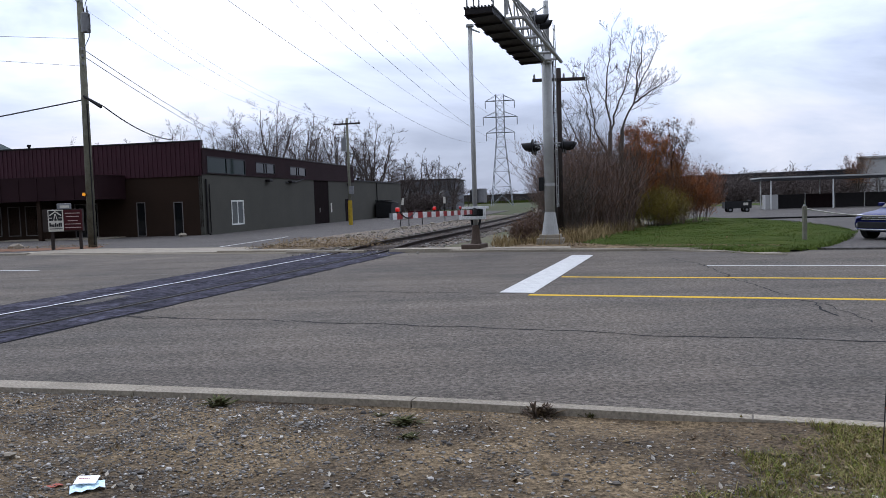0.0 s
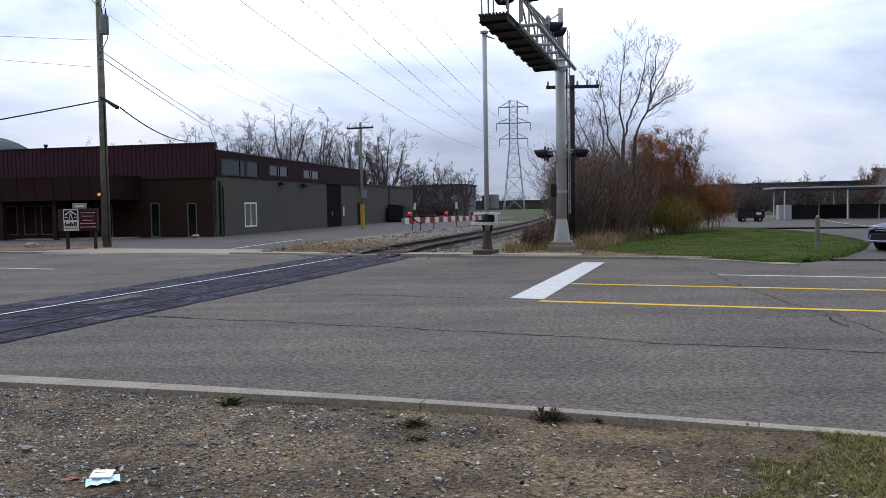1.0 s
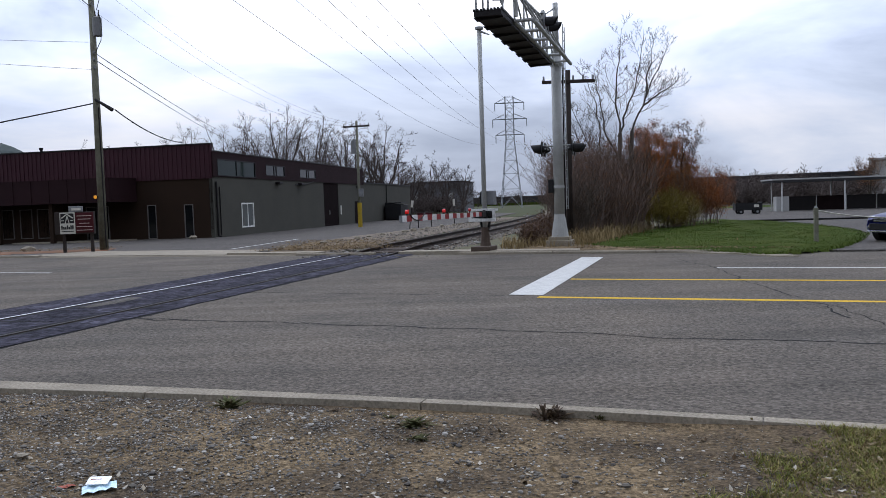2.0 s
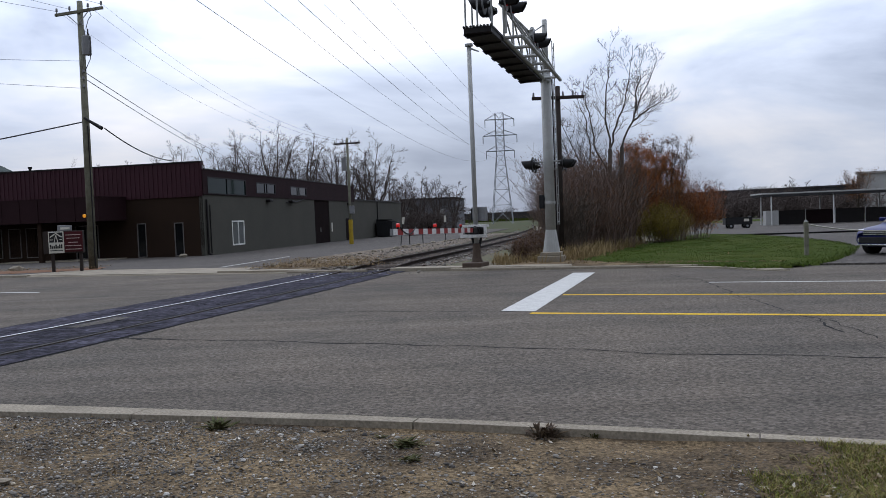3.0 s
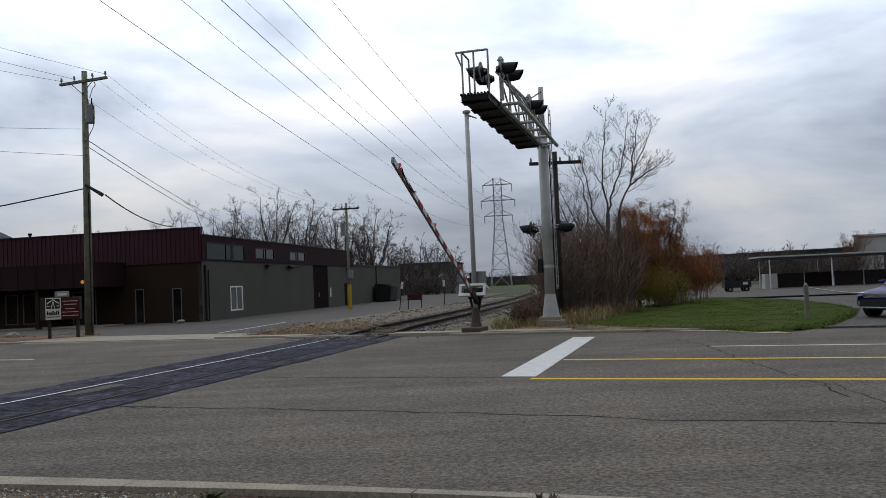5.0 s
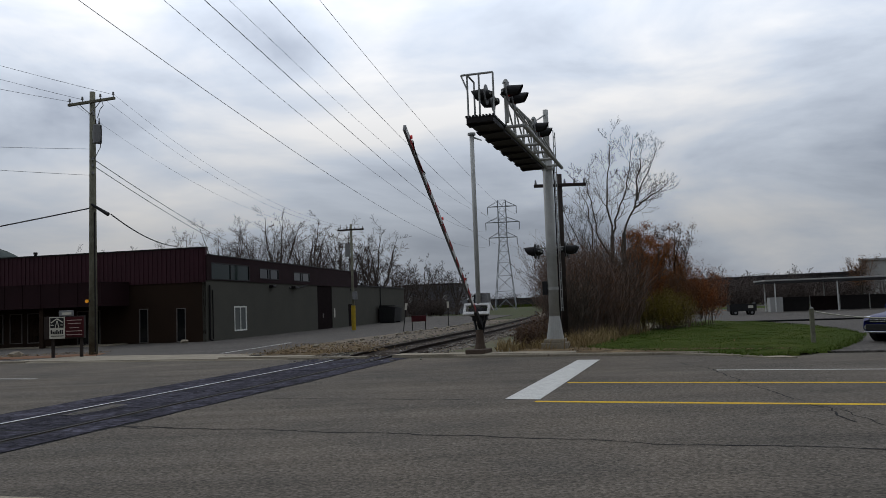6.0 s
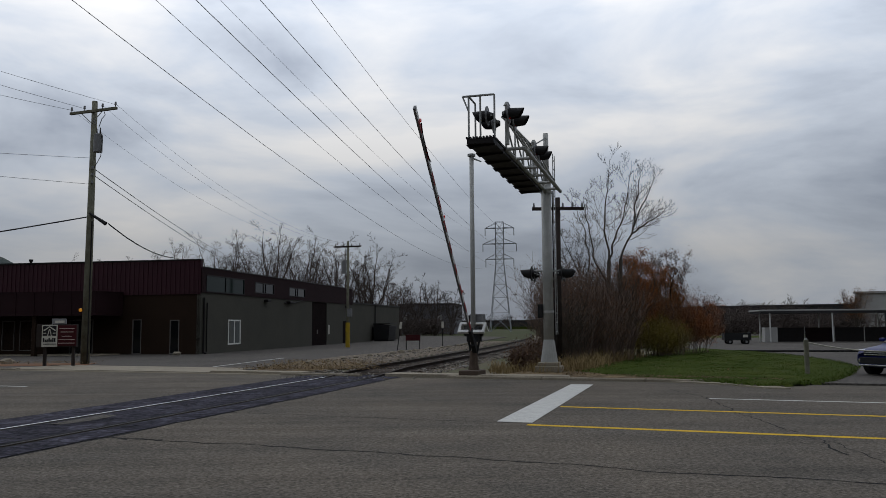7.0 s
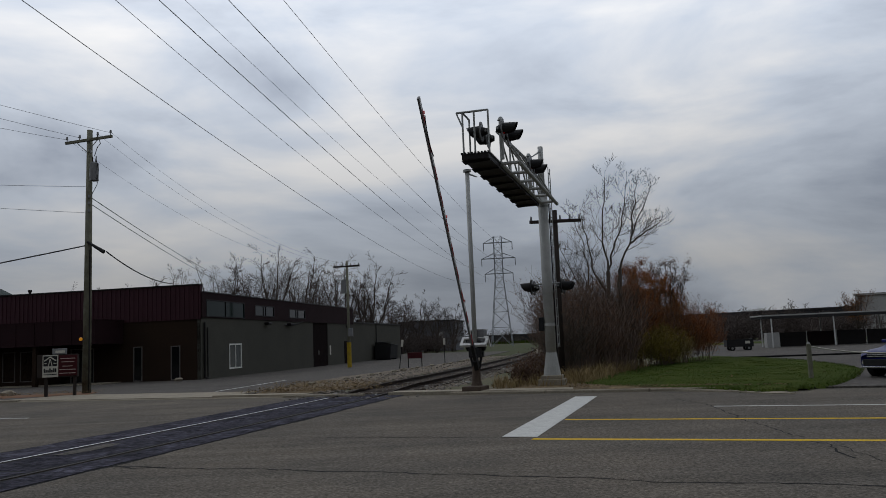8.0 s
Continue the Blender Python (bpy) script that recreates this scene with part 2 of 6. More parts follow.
M_PALEBARK = mat("pale_bark", (0.085, 0.074, 0.064), (0.055, 0.048, 0.042), rough=0.95, scale=3)
M_FARGREY = mat("far_grey_wall", (0.12, 0.12, 0.128), (0.095, 0.096, 0.104), rough=0.95, scale=0.3)
M_FIELD = mat("far_field", (0.036, 0.046, 0.014), (0.055, 0.048, 0.026), rough=0.97, scale=0.08, fine=2)
M_BRUSH = mat("brush_twig", (0.16, 0.115, 0.094), (0.105, 0.075, 0.062), rough=0.95, scale=2)
M_ORANGE = island_mat("orange_leaf", [(0.34, 0.095, 0.020), (0.22, 0.062, 0.018), (0.38, 0.135, 0.030), (0.16, 0.062, 0.022), (0.27, 0.10, 0.034)])
M_OLIVE = island_mat("olive_leaf", [(0.17, 0.14, 0.022), (0.24, 0.18, 0.028), (0.10, 0.088, 0.02), (0.19, 0.12, 0.03)])
M_BROWNLEAF = island_mat("brown_leaf", [(0.17, 0.076, 0.03), (0.11, 0.055, 0.028), (0.23, 0.10, 0.034)])
M_TANLEAF = island_mat("tan_leaf", [(0.135, 0.092, 0.046), (0.185, 0.13, 0.068), (0.085, 0.056, 0.03), (0.11, 0.072, 0.036)])
M_STRAW = island_mat("straw", [(0.23, 0.165, 0.075), (0.15, 0.105, 0.05), (0.29, 0.215, 0.10)])
M_REDBRUSH = island_mat("reddish_brush", [(0.085, 0.045, 0.03), (0.125, 0.075, 0.045), (0.06, 0.035, 0.025), (0.15, 0.10, 0.055)])
M_SIGNRED = mat("sign_maroon", (0.048, 0.008, 0.010), rough=0.6, scale=3)
M_SIGNTEXT = mat("sign_text", (0.42, 0.33, 0.30), rough=0.6)
M_SIGNWHITE = mat("sign_cream", (0.4712, 0.456, 0.3952), (0.3952, 0.38, 0.3268), rough=0.5, scale=3)
M_CARBLUE = mat("blue_car_paint", (0.009, 0.013, 0.085), (0.008, 0.011, 0.07), rough=0.34, metal=0.0, scale=2, fine=100, bump=0.0, spec=0.13, local=True)
M_TYRE = mat("tyre", (0.014, 0.014, 0.014), rough=0.9, local=True)
M_CHROME = mat("chrome", (0.6, 0.6, 0.62), rough=0.2, metal=1.0, local=True)
M_YELLOWPIPE = mat("yellow_guard", (0.36, 0.25, 0.02), (0.2, 0.14, 0.03), rough=0.7, scale=3)
M_FARWALL = mat("far_building_wall", (0.040, 0.042, 0.046), (0.030, 0.032, 0.035), rough=0.95, scale=0.3, spec=0.1)
M_PALEWALL = mat("pale_building_wall", (0.3192, 0.3192, 0.304), (0.2584, 0.2584, 0.2508), rough=0.9, scale=0.3)
M_WIRE = mat("cable", (0.035, 0.035, 0.038), rough=0.6)


# ---- mesh helpers ----
def part(name, bm, material, parent=None, label="", smooth=False, m=None):
    """Links a bmesh as one mesh object, under a thing or a part."""
    me = bpy.data.meshes.new(name)
    bmesh.ops.recalc_face_normals(bm, faces=bm.faces)
    bm.to_mesh(me)
    bm.free()
    me.materials.append(material)
    if smooth:
        for f in me.polygons:
            f.use_smooth = True
    ob = new(name, me)
    if parent:
        ob.parent = parent
    if m is not None:
        ob.matrix_basis = m
    if label:
        tagged(ob, label)
    return ob


def raw(name, verts, faces, material, parent=None, smooth=False):
    """Links plain vertices and faces as one mesh object."""
    me = bpy.data.meshes.new(name)
    me.from_pydata(verts, [], faces)
    me.materials.append(material)
    if smooth:
        for f in me.polygons:
            f.use_smooth = True
    me.update()
    ob = new(name, me)
    if parent:
        ob.parent = parent
    return ob


def thing(name, m, label, category, group="", kind=""):
    ob = new(name)
    ob.empty_display_size = 0.2
    ob.matrix_basis = m
    return tagged(ob, label, category, group, kind)


def box(bm, x0, x1, y0, y1, z0, z1, bevel=0.0, m=None):
    r = bmesh.ops.create_cube(bm, size=1)
    vs = r["verts"]
    bmesh.ops.transform(bm, verts=vs, matrix=Matrix.Translation(((x0 + x1) / 2, (y0 + y1) / 2, (z0 + z1) / 2)) @ Matrix.Diagonal((x1 - x0, y1 - y0, z1 - z0, 1)))
    if bevel:
        es = list({e for v in vs for e in v.link_edges})
        r2 = bmesh.ops.bevel(bm, geom=es, offset=bevel, segments=2, affect="EDGES", profile=0.5)
        vs = list({v for f in r2["faces"] for v in f.verts} | {v for v in vs if v.is_valid})
    if m is not None:
        bmesh.ops.transform(bm, verts=[v for v in vs if v.is_valid], matrix=m)
    return bm


def tube(bm, a, b, r0, r1=None, n=12, caps=True):
    a, b = Vector(a), Vector(b)
    r1 = r0 if r1 is None else r1
    d = b - a
    q = d.to_track_quat("Z", "Y").to_matrix().to_4x4()
    res = bmesh.ops.create_cone(bm, cap_ends=caps, segments=n, radius1=r0, radius2=r1, depth=d.length)
    bmesh.ops.transform(bm, verts=res["verts"], matrix=Matrix.Translation((a + b) / 2) @ q)
    return bm


def B():
    return bmesh.new()


def bx(x0, x1, y0, y1, z0, z1, bevel=0.0):
    return box(B(), x0, x1, y0, y1, z0, z1, bevel)


def tb(a, b, r0, r1=None, n=12):
    return tube(B(), a, b, r0, r1, n)


def lines_mesh(segs, sides=4):
    """Verts and faces of many tapered tubes, each (a, b, ra, rb)."""
    a = np.array([tuple(s[0]) for s in segs], float)
    b = np.array([tuple(s[1]) for s in segs], float)
    r = np.array([(s[2], s[3]) for s in segs], float)
    d = b - a
    ln = np.linalg.norm(d, axis=1)
    ok = ln > 1e-6
    a, b, r, d = a[ok], b[ok], r[ok], d[ok] / ln[ok][:, None]
    ref = np.where((np.abs(d[:, 2]) < 0.9)[:, None], np.array([0, 0, 1.0]), np.array([1.0, 0, 0]))
    s = np.cross(d, ref)
    s /= np.linalg.norm(s, axis=1)[:, None]
    t = np.cross(d, s)
    w = 2 * math.pi * np.arange(sides) / sides
    ring = np.cos(w)[None, :, None] * s[:, None, :] + np.sin(w)[None, :, None] * t[:, None, :]
    lo = a[:, None, :] + ring * r[:, 0][:, None, None]
    hi = b[:, None, :] + ring * r[:, 1][:, None, None]
    verts = np.concatenate([lo, hi], axis=1).reshape(-1, 3)
    i = np.arange(sides)
    j = (i + 1) % sides
    quad = np.stack([i, j, sides + j, sides + i], axis=1)
    faces = (quad[None] + (np.arange(len(a)) * 2 * sides)[:, None, None]).reshape(-1, 4)
    return verts.tolist(), faces.tolist()


def hose_mesh(pts, r, sides=5):
    """Verts and faces of one continuous round cable through the points."""
    p = np.array([tuple(q) for q in pts], float)
    d = np.gradient(p, axis=0)
    d /= np.linalg.norm(d, axis=1)[:, None]
    s = np.cross(d, (0, 0, 1.0))
    s /= np.linalg.norm(s, axis=1)[:, None]
    t = np.cross(d, s)
    w = 2 * math.pi * np.arange(sides) / sides
    verts = (p[:, None, :] + r * (np.cos(w)[None, :, None] * s[:, None, :] + np.sin(w)[None, :, None] * t[:, None, :])).reshape(-1, 3)
    faces = [(k * sides + i, k * sides + (i + 1) % sides, (k + 1) * sides + (i + 1) % sides, (k + 1) * sides + i) for k in range(len(p) - 1) for i in range(sides)]
    return verts.tolist(), faces


def scatter(name, pts, size, material, rng, flat=0.6, parent=None):
    """Small angular stones at given places."""
    verts, faces = [], []
    for x, y, z in pts:
        s = size * rng.uniform(0.45, 1.0) ** 1.5 * (1.0 + 1.2 * (rng.random() < 0.06))
        a = rng.uniform(0, 6.28)
        k = len(verts)
        n = 5
        for zz, rr in ((-0.3, 0.8), (0.35, 1.0), (0.8, 0.55)):
            for i in range(n):
                w = a + 6.283 * i / n + rng.uniform(-0.3, 0.3)
                r = s * rr * rng.uniform(0.65, 1.15)
                verts.append((x + r * math.cos(w), y + 0.75 * r * math.sin(w), z + s * zz * flat))
        for lay in (0, n):
            for i in range(n):
                j = (i + 1) % n
                faces.append((k + lay + i, k + lay + j, k + lay + n + j, k + lay + n + i))
        faces.append(tuple(k + 2 * n + i for i in range(n)))
    return raw(name, verts, faces, material, parent)


def leaves(pts, size, rng, flat=1.0):
    """Verts and faces of loose leaves, one bent quad each."""
    g = np.random.default_rng(rng.randrange(1 << 30))
    p = np.array([tuple(q) for q in pts], float)
    n = len(p)
    s = (size * g.uniform(0.6, 1.3, n))[:, None]
    u = g.normal(size=(n, 3)) * np.array([1, 1, flat])
    u /= np.linalg.norm(u, axis=1)[:, None] + 1e-9
    ref = g.normal(size=(n, 3)) * flat
    if flat < 1:
        ref[:, 2] = 1.0
    v = np.cross(u, ref)
    v /= np.linalg.norm(v, axis=1)[:, None] + 1e-9
    bend = np.cross(u, v) * s * 0.25
    verts = np.stack([p - u * s, p - v * s * 0.55 + bend, p + u * s, p + v * s * 0.55 + bend], axis=1).reshape(-1, 3)
    faces = np.arange(4 * n).reshape(n, 4)
    return verts.tolist(), faces.tolist()


# ---- frames of reference: the road, the track, the building ----
ROAD = pose(0, 0, 0, 0, 0, -21.42)
BLDG = pose(-14.32, 47.86, 0, 0, 0, -10.5)


def track_at(y):
    """Centre of the curved track at the world's y, and its heading in degrees from +y."""
    d = y - 20.0
    return -4.45 + 0.272 * d - 0.00085 * d * d, math.degrees(math.atan(0.272 - 0.0017 * d))


def trackpt(off, along, z=0.0):
    """A place beside the track: off metres to its right, along metres past y=20."""
    x, h = track_at(20.0 + along)
    return Vector((x + off * math.cos(radians(h)), 20.0 + along - off * math.sin(radians(h)), z))


def on_road(u, v, z=0.0, turn=0.0):
    return ROAD @ pose(u, v, z, 0, 0, turn)


def kerb_v(u):
    """The street-side edge of the near kerb, which bends away at the drive."""
    return 5.765 + 0.02 * min(1.0, max(0.0, (u + 5) / 4)) + 0.004 * max(0.0, u) - 0.014 * max(0.0, 0.8 - u) ** 1.75 if u > -12 else max(2.0, 5.76 - 0.014 * 12.8 ** 1.75 + 0.25 * (u + 12))


# ---- ground, road, kerbs ----
def sheet(name, pts, z, material, label, category="ground", thick=0.12, m=None):
    bm = B()
    top = [bm.verts.new((x, y, z)) for x, y in pts]
    bot = [bm.verts.new((x, y, z - thick)) for x, y in pts]
    bm.faces.new(top)
    bm.faces.new(bot[::-1])
    for i in range(len(pts)):
        j = (i + 1) % len(pts)
        bm.faces.new((top[i], bot[i], bot[j], top[j]))
    ob = part(name, bm, material, m=m)
    return tagged(ob, label, category, kind="structure")


sheet("ground", [(-3000, -3000), (3000, -3000), (3000, 3000), (-3000, 3000)], -0.06, M_GROUND, "rough flat ground of dry grass and soil", thick=0.5)
sheet("road", [(-160, -2), (160, -2), (160, 23.4), (-160, 23.4)], 0.0, M_ASPHALT, "wide worn grey asphalt road with sealed cracks", "road", thick=0.05, m=ROAD)

# verge in front, where the camera stands
vs, fs = [], []
US = [(-24 + 0.25 * i) for i in range(200)]
ROWS_V = 46
for u in US:
    for k in range(ROWS_V):
        a = (k / (ROWS_V - 1)) ** 1.5
        v = (kerb_v(u) - 0.14 - 0.035 * max(0.0, -u - 2.2)) * (1 - a) + (-14) * a
        h = 0.0 if k == 0 else 0.030 * noise.noise((u * 0.9, v * 0.9, 0)) + 0.018 * noise.noise((u * 3.1, v * 3.1, 2)) - 0.012
        h -= 0.05 * max(0.0, 1 - (kerb_v(u) - 0.14 - v) / 0.6) * min(1.0, max(0.0, 0.3 - u))
        vs.append((u, v, 0.095 + h))
for i in range(len(US) - 1):
    for k in range(ROWS_V - 1):
        a = i * ROWS_V + k
        fs.append((a, a + 1, a + ROWS_V + 1, a + ROWS_V))
verge = raw("verge", vs, fs, M_DIRT, smooth=True)
verge.matrix_basis = ROAD
tagged(verge, "bare brown dirt verge strewn with gravel beside the kerb", "dirt verge", kind="structure")


def kerb_piece(us, vf, width, z0, z1, parent, flip=1):
    """One cast length of kerb with a rounded street edge."""
    verts, faces = [], []
    for u in us:
        w = width(u) if callable(width) else width
        prof = [(0.0, z0), (0.0, z1 - 0.03), (0.012, z1 - 0.008), (0.035, z1), (w, z1 - 0.004), (w, z0)]
        for off, z in prof:
            verts.append((u, vf(u) - flip * off, z))
    n = len(prof)
    for i in range(len(us) - 1):
        for k in range(n - 1):
            a = i * n + k
            faces.append((a, a + 1, a + n + 1, a + n))
    faces.append(tuple(range(n)))
    faces.append(tuple((len(us) - 1) * n + k for k in range(n))[::-1])
    return raw("kerb_stone", verts, faces, M_CONC, parent)


near_kerb = tagged(new("near_kerb"), "pale concrete kerb along the near road edge", "kerb", kind="structure")
near_kerb.matrix_basis = ROAD
u = -22.0
while u < 24:
    ln = 2.44
    kerb_piece([u + 0.006 + (ln - 0.012) * i / 6 for i in range(7)], kerb_v, lambda q: 0.14 + 0.035 * max(0.0, -q - 2.2), -0.05, 0.105, near_kerb)
    u += ln
far_kerb = tagged(new("far_kerb"), "pale concrete kerb along the far road edge", "kerb", kind="structure")
far_kerb.matrix_basis = ROAD
u = -60.0
while u < 60:
    low = -28.5 < u < -17.5 or 3.2 < u < 14
    rail_gap = -14.2 < u < -10.6
    if not rail_gap and not -2.5 < u < 16:
        kerb_piece([u + 0.01, u + 2.99], lambda q: 23.38, 0.2, -0.05, 0.03 if low else 0.085, far_kerb, -1)
    u += 3.0

# paint on the road
def stripe(name, u0, u1, v, w, material, label, z=0.004):
    ob = part(name, bx(u0, u1, v - w / 2, v + w / 2, z - 0.003, z), material, m=ROAD)
    return tagged(ob, label, "road marking", kind="structure")


stripe("yellow_line", -3.58, 120, 12.93, 0.16, M_YELLOW, "solid yellow line painted on the road")
stripe("yellow_line", -3.72, 120, 15.93, 0.15, M_YELLOW, "solid yellow line painted on the road")
stripe("white_line", -1.05, 12, 18.55, 0.11, M_WHITE, "white lane line painted on the road")
stripe("white_line", -36, -19.2, 17.0, 0.11, M_WHITE, "white lane line painted on the road")
sb = B()
q = [(-4.18, 13.2), (-3.57, 13.2), (-4.2, 21.9), (-4.8, 21.9)]
f1 = [sb.verts.new((x, y, 0.001)) for x, y in q]
f2 = [sb.verts.new((x, y, 0.006)) for x, y in q]
sb.faces.new(f2)
for i in range(4):
    sb.faces.new((f1[i], f1[(i + 1) % 4], f2[(i + 1) % 4], f2[i]))
tagged(part("stop_line", sb, M_WHITE, m=ROAD), "broad white stop line painted across the lanes", "road marking", kind="structure")


SEAM_A = [(-9.22, 9.55), (-6.33, 9.68), (-3.76, 9.47), (-1.5, 9.45), (1.24, 9.38), (20, 9.3)]
CRACK_A = [(-2.09, 20.99), (-1.8, 20.09), (-1.13, 18.66), (-0.51, 16.16), (0.08, 14.46), (0.43, 13.18)]
CRACK_B = [(0.42, 12.97), (0.74, 12.55), (0.80, 12.1), (0.87, 11.8), (0.99, 11.1)]
CRACK_C = [(0.80, 12.4), (0.98, 11.7), (1.14, 11.07), (1.25, 10.6)]


def crack(name, pts, w, seed, label="dark sealed crack in the asphalt"):
    rng = random.Random(seed)
    verts, faces = [], []
    fine = []
    for (x0, y0), (x1, y1) in zip(pts, pts[1:]):
        n = max(2, int(math.hypot(x1 - x0, y1 - y0) / 0.12))
        for i in range(n):
            t = i / n
            fine.append((x0 + (x1 - x0) * t, y0 + (y1 - y0) * t))
    wob = 0.0
    for i, (x, y) in enumerate(fine):
        wob = wob * 0.85 + rng.gauss(0, 0.028)
        ww = w * rng.uniform(0.35, 1.2)
        dx, dy = pts[-1][0] - pts[0][0], pts[-1][1] - pts[0][1]
        ln = math.hypot(dx, dy)
        nx, ny = -dy / ln, dx / ln
        verts += [(x + nx * (wob - ww), y + ny * (wob - ww), 0.003), (x + nx * (wob + ww), y + ny * (wob + ww), 0.003)]
        if i:
            k = 2 * i
            faces.append((k - 2, k - 1, k + 1, k))
    ob = raw(name, verts, faces, M_TAR)
    ob.matrix_basis = ROAD
    return tagged(ob, label, "road crack", kind="structure")


crack("road_seam", SEAM_A, 0.022, 3)
crack("road_seam", [(-9.5, 9.75), (-8.6, 9.5), (-8.0, 9.75)], 0.03, 9)
crack("road_seam", [(-11.0, 13.05), (-3.75, 13.05)], 0.020, 4)
crack("road_seam", [(-11.2, 15.9), (-9.2, 15.95)], 0.018, 5)
crack("road_crack", CRACK_A, 0.016, 6)
crack("road_crack", CRACK_B, 0.022, 7)
crack("road_crack", CRACK_C, 0.010, 8)

# far side: lots, lawn, aprons
sheet("left_lot", [(-60, 60), (-60, 50), (-24, 35.3), (-9.0, 29.35), (-6.2, 31.0), (0.5, 62), (9, 110), (-4, 130), (-60, 130)], 0.03, M_LOT, "grey asphalt yard beside the brick-brown building", "parking lot")
sheet("drive_apron", [(-28.4, 23.6), (-17.4, 23.6), (-18.2, 26.4), (-27.6, 26.6)], 0.05, M_CONC, "pale concrete apron of the driveway", "driveway", m=ROAD)
sheet("pavement", [(-11.2, 23.58), (-5.2, 23.58), (-5.4, 24.4), (-11.2, 24.35)], 0.1, M_CONC, "narrow concrete strip behind the kerb", "pavement", m=ROAD)
sheet("pavement", [(-18.0, 23.58), (-14.3, 23.58), (-14.3, 24.2), (-18.0, 24.2)], 0.1, M_CONC, "narrow concrete strip behind the kerb", "pavement", m=ROAD)
sheet("drive_apron", [(-2.4, 23.38), (-0.78, 22.7), (0.12, 21.7), (0.7, 21.75), (0.2, 22.6), (-0.7, 23.4), (-2.2, 24.2)], 0.035, M_CONC, "broken pale concrete at the corner of the drive", "driveway", m=ROAD)
sheet("soil_strip", [(-5.4, 23.58), (-2.1, 23.58), (-2.4, 26.0), (-4.6, 28.2), (-7.4, 27.6), (-7.4, 24.4), (-5.5, 24.4)], 0.085, M_LITTER, "bare leaf-strewn soil between kerb and thicket", "soil", m=ROAD)
sheet("right_lot", [(15.5, 45), (13.5, 34.5), (12.0, 24.2), (9.6, 21.75), (30, 13.5), (120, 10), (120, 120), (26, 120), (15, 52)], 0.03, M_LOT, "grey asphalt lot behind the lawn", "parking lot")


def bumpy(name, pts, z, h, material, label, category, step=0.5, amp=0.03):
    """A lumpy patch: a grid cut to an outline, swelling in the middle."""
    xs, ys = [p[0] for p in pts], [p[1] for p in pts]
    n = len(pts)

    def inside(x, y):
        c = False
        for i in range(n):
            (x1, y1), (x2, y2) = pts[i], pts[i - 1]
            if (y1 > y) != (y2 > y) and x < (x2 - x1) * (y - y1) / (y2 - y1) + x1:
                c = not c
        return c

    def edge(x, y):
        best = 9.0
        for i in range(n):
            (x1, y1), (x2, y2) = pts[i], pts[i - 1]
            dx, dy = x2 - x1, y2 - y1
            t = max(0, min(1, ((x - x1) * dx + (y - y1) * dy) / (dx * dx + dy * dy)))
            best = min(best, math.hypot(x - x1 - t * dx, y - y1 - t * dy))
        return best

    verts, faces, idx = [], [], {}
    nx, ny = int((max(xs) - min(xs)) / step) + 2, int((max(ys) - min(ys)) / step) + 2
    for i in range(nx):
        for j in range(ny):
            x, y = min(xs) + i * step, min(ys) + j * step
            e = edge(x, y)
            ok = inside(x, y)
            if ok or e < step * 0.8:
                idx[i, j] = len(verts)
                zz = z + (h * min(1, e / 2.5) + amp * noise.noise((x * 1.3, y * 1.3, 1)) * min(1, e) if ok else -0.10)
                verts.append((x, y, zz))
    for i in range(nx - 1):
        for j in range(ny - 1):
            k = [(i, j), (i + 1, j), (i + 1, j + 1), (i, j + 1)]
            if all(a in idx for a in k):
                faces.append(tuple(idx[a] for a in k))
    ob = raw(name, verts, faces, material, smooth=True)
    return tagged(ob, label, category, kind="structure")


LAWN = [(4.2, 27.6), (5.0, 29.0), (7.4, 35.5), (16.4, 51.0), (17.3, 44.0), (16.9, 37.7), (15.85, 32.3), (14.6, 28.4), (12.5, 24.7), (10.6, 22.0), (9.35, 20.95), (8.3, 20.5), (7.9, 20.75), (7.5, 21.8), (6.6, 22.85), (5.7, 23.75), (4.9, 25.2)]
bumpy("lawn", LAWN, 0.08, 0.10, M_LAWN, "green mown lawn on a low mound by the road", "lawn", step=0.2)
GSL = [tuple(trackpt(-2.3, y))[:2] for y in (7.2, 14, 26, 42, 58)]
bumpy("gravel_strip", GSL + [tuple(trackpt(-4.2, 58))[:2], tuple(trackpt(-4.6, 42))[:2], (-5.5, 42.5), (-6.7, 36.1), (-7.2, 31.6), (-7.0, 29.2), (-5.2, 27.9)], 0.04, 0.07, M_BALLAST, "strip of stony gravel beside the track", "gravel", amp=0.06, step=0.3)
bumpy("leafy_bank", [(-5.2, 27.9), tuple(trackpt(-2.4, 7.8))[:2], tuple(trackpt(-2.4, 14))[:2], (-4.2, 38.5), (-6.5, 37.5), (-7.1, 31.6), (-6.9, 29.2)], 0.05, 0.05, M_LITTER, "low bank of tan dirt and dead leaves beside the track", "soil", amp=0.05, step=0.25)
bumpy("planting_bed", [(-22.5, 36.8), (-21.0, 34.2), (-15.2, 34.8), (-15.6, 37.0)], 0.05, 0.06, M_BROWNLEAF, "leaf-strewn planting bed under the sign", "flower bed", amp=0.05, step=0.25)

pk = B()
box(pk, -8.6, 0.0, -0.05, 0.05, 0.031, 0.036)
tagged(part("white_line", pk, M_WHITE, m=pose(-8.05, 41.3, 0, 0, 0, 82.2)), "faded white line painted on the yard", "road marking", kind="structure")

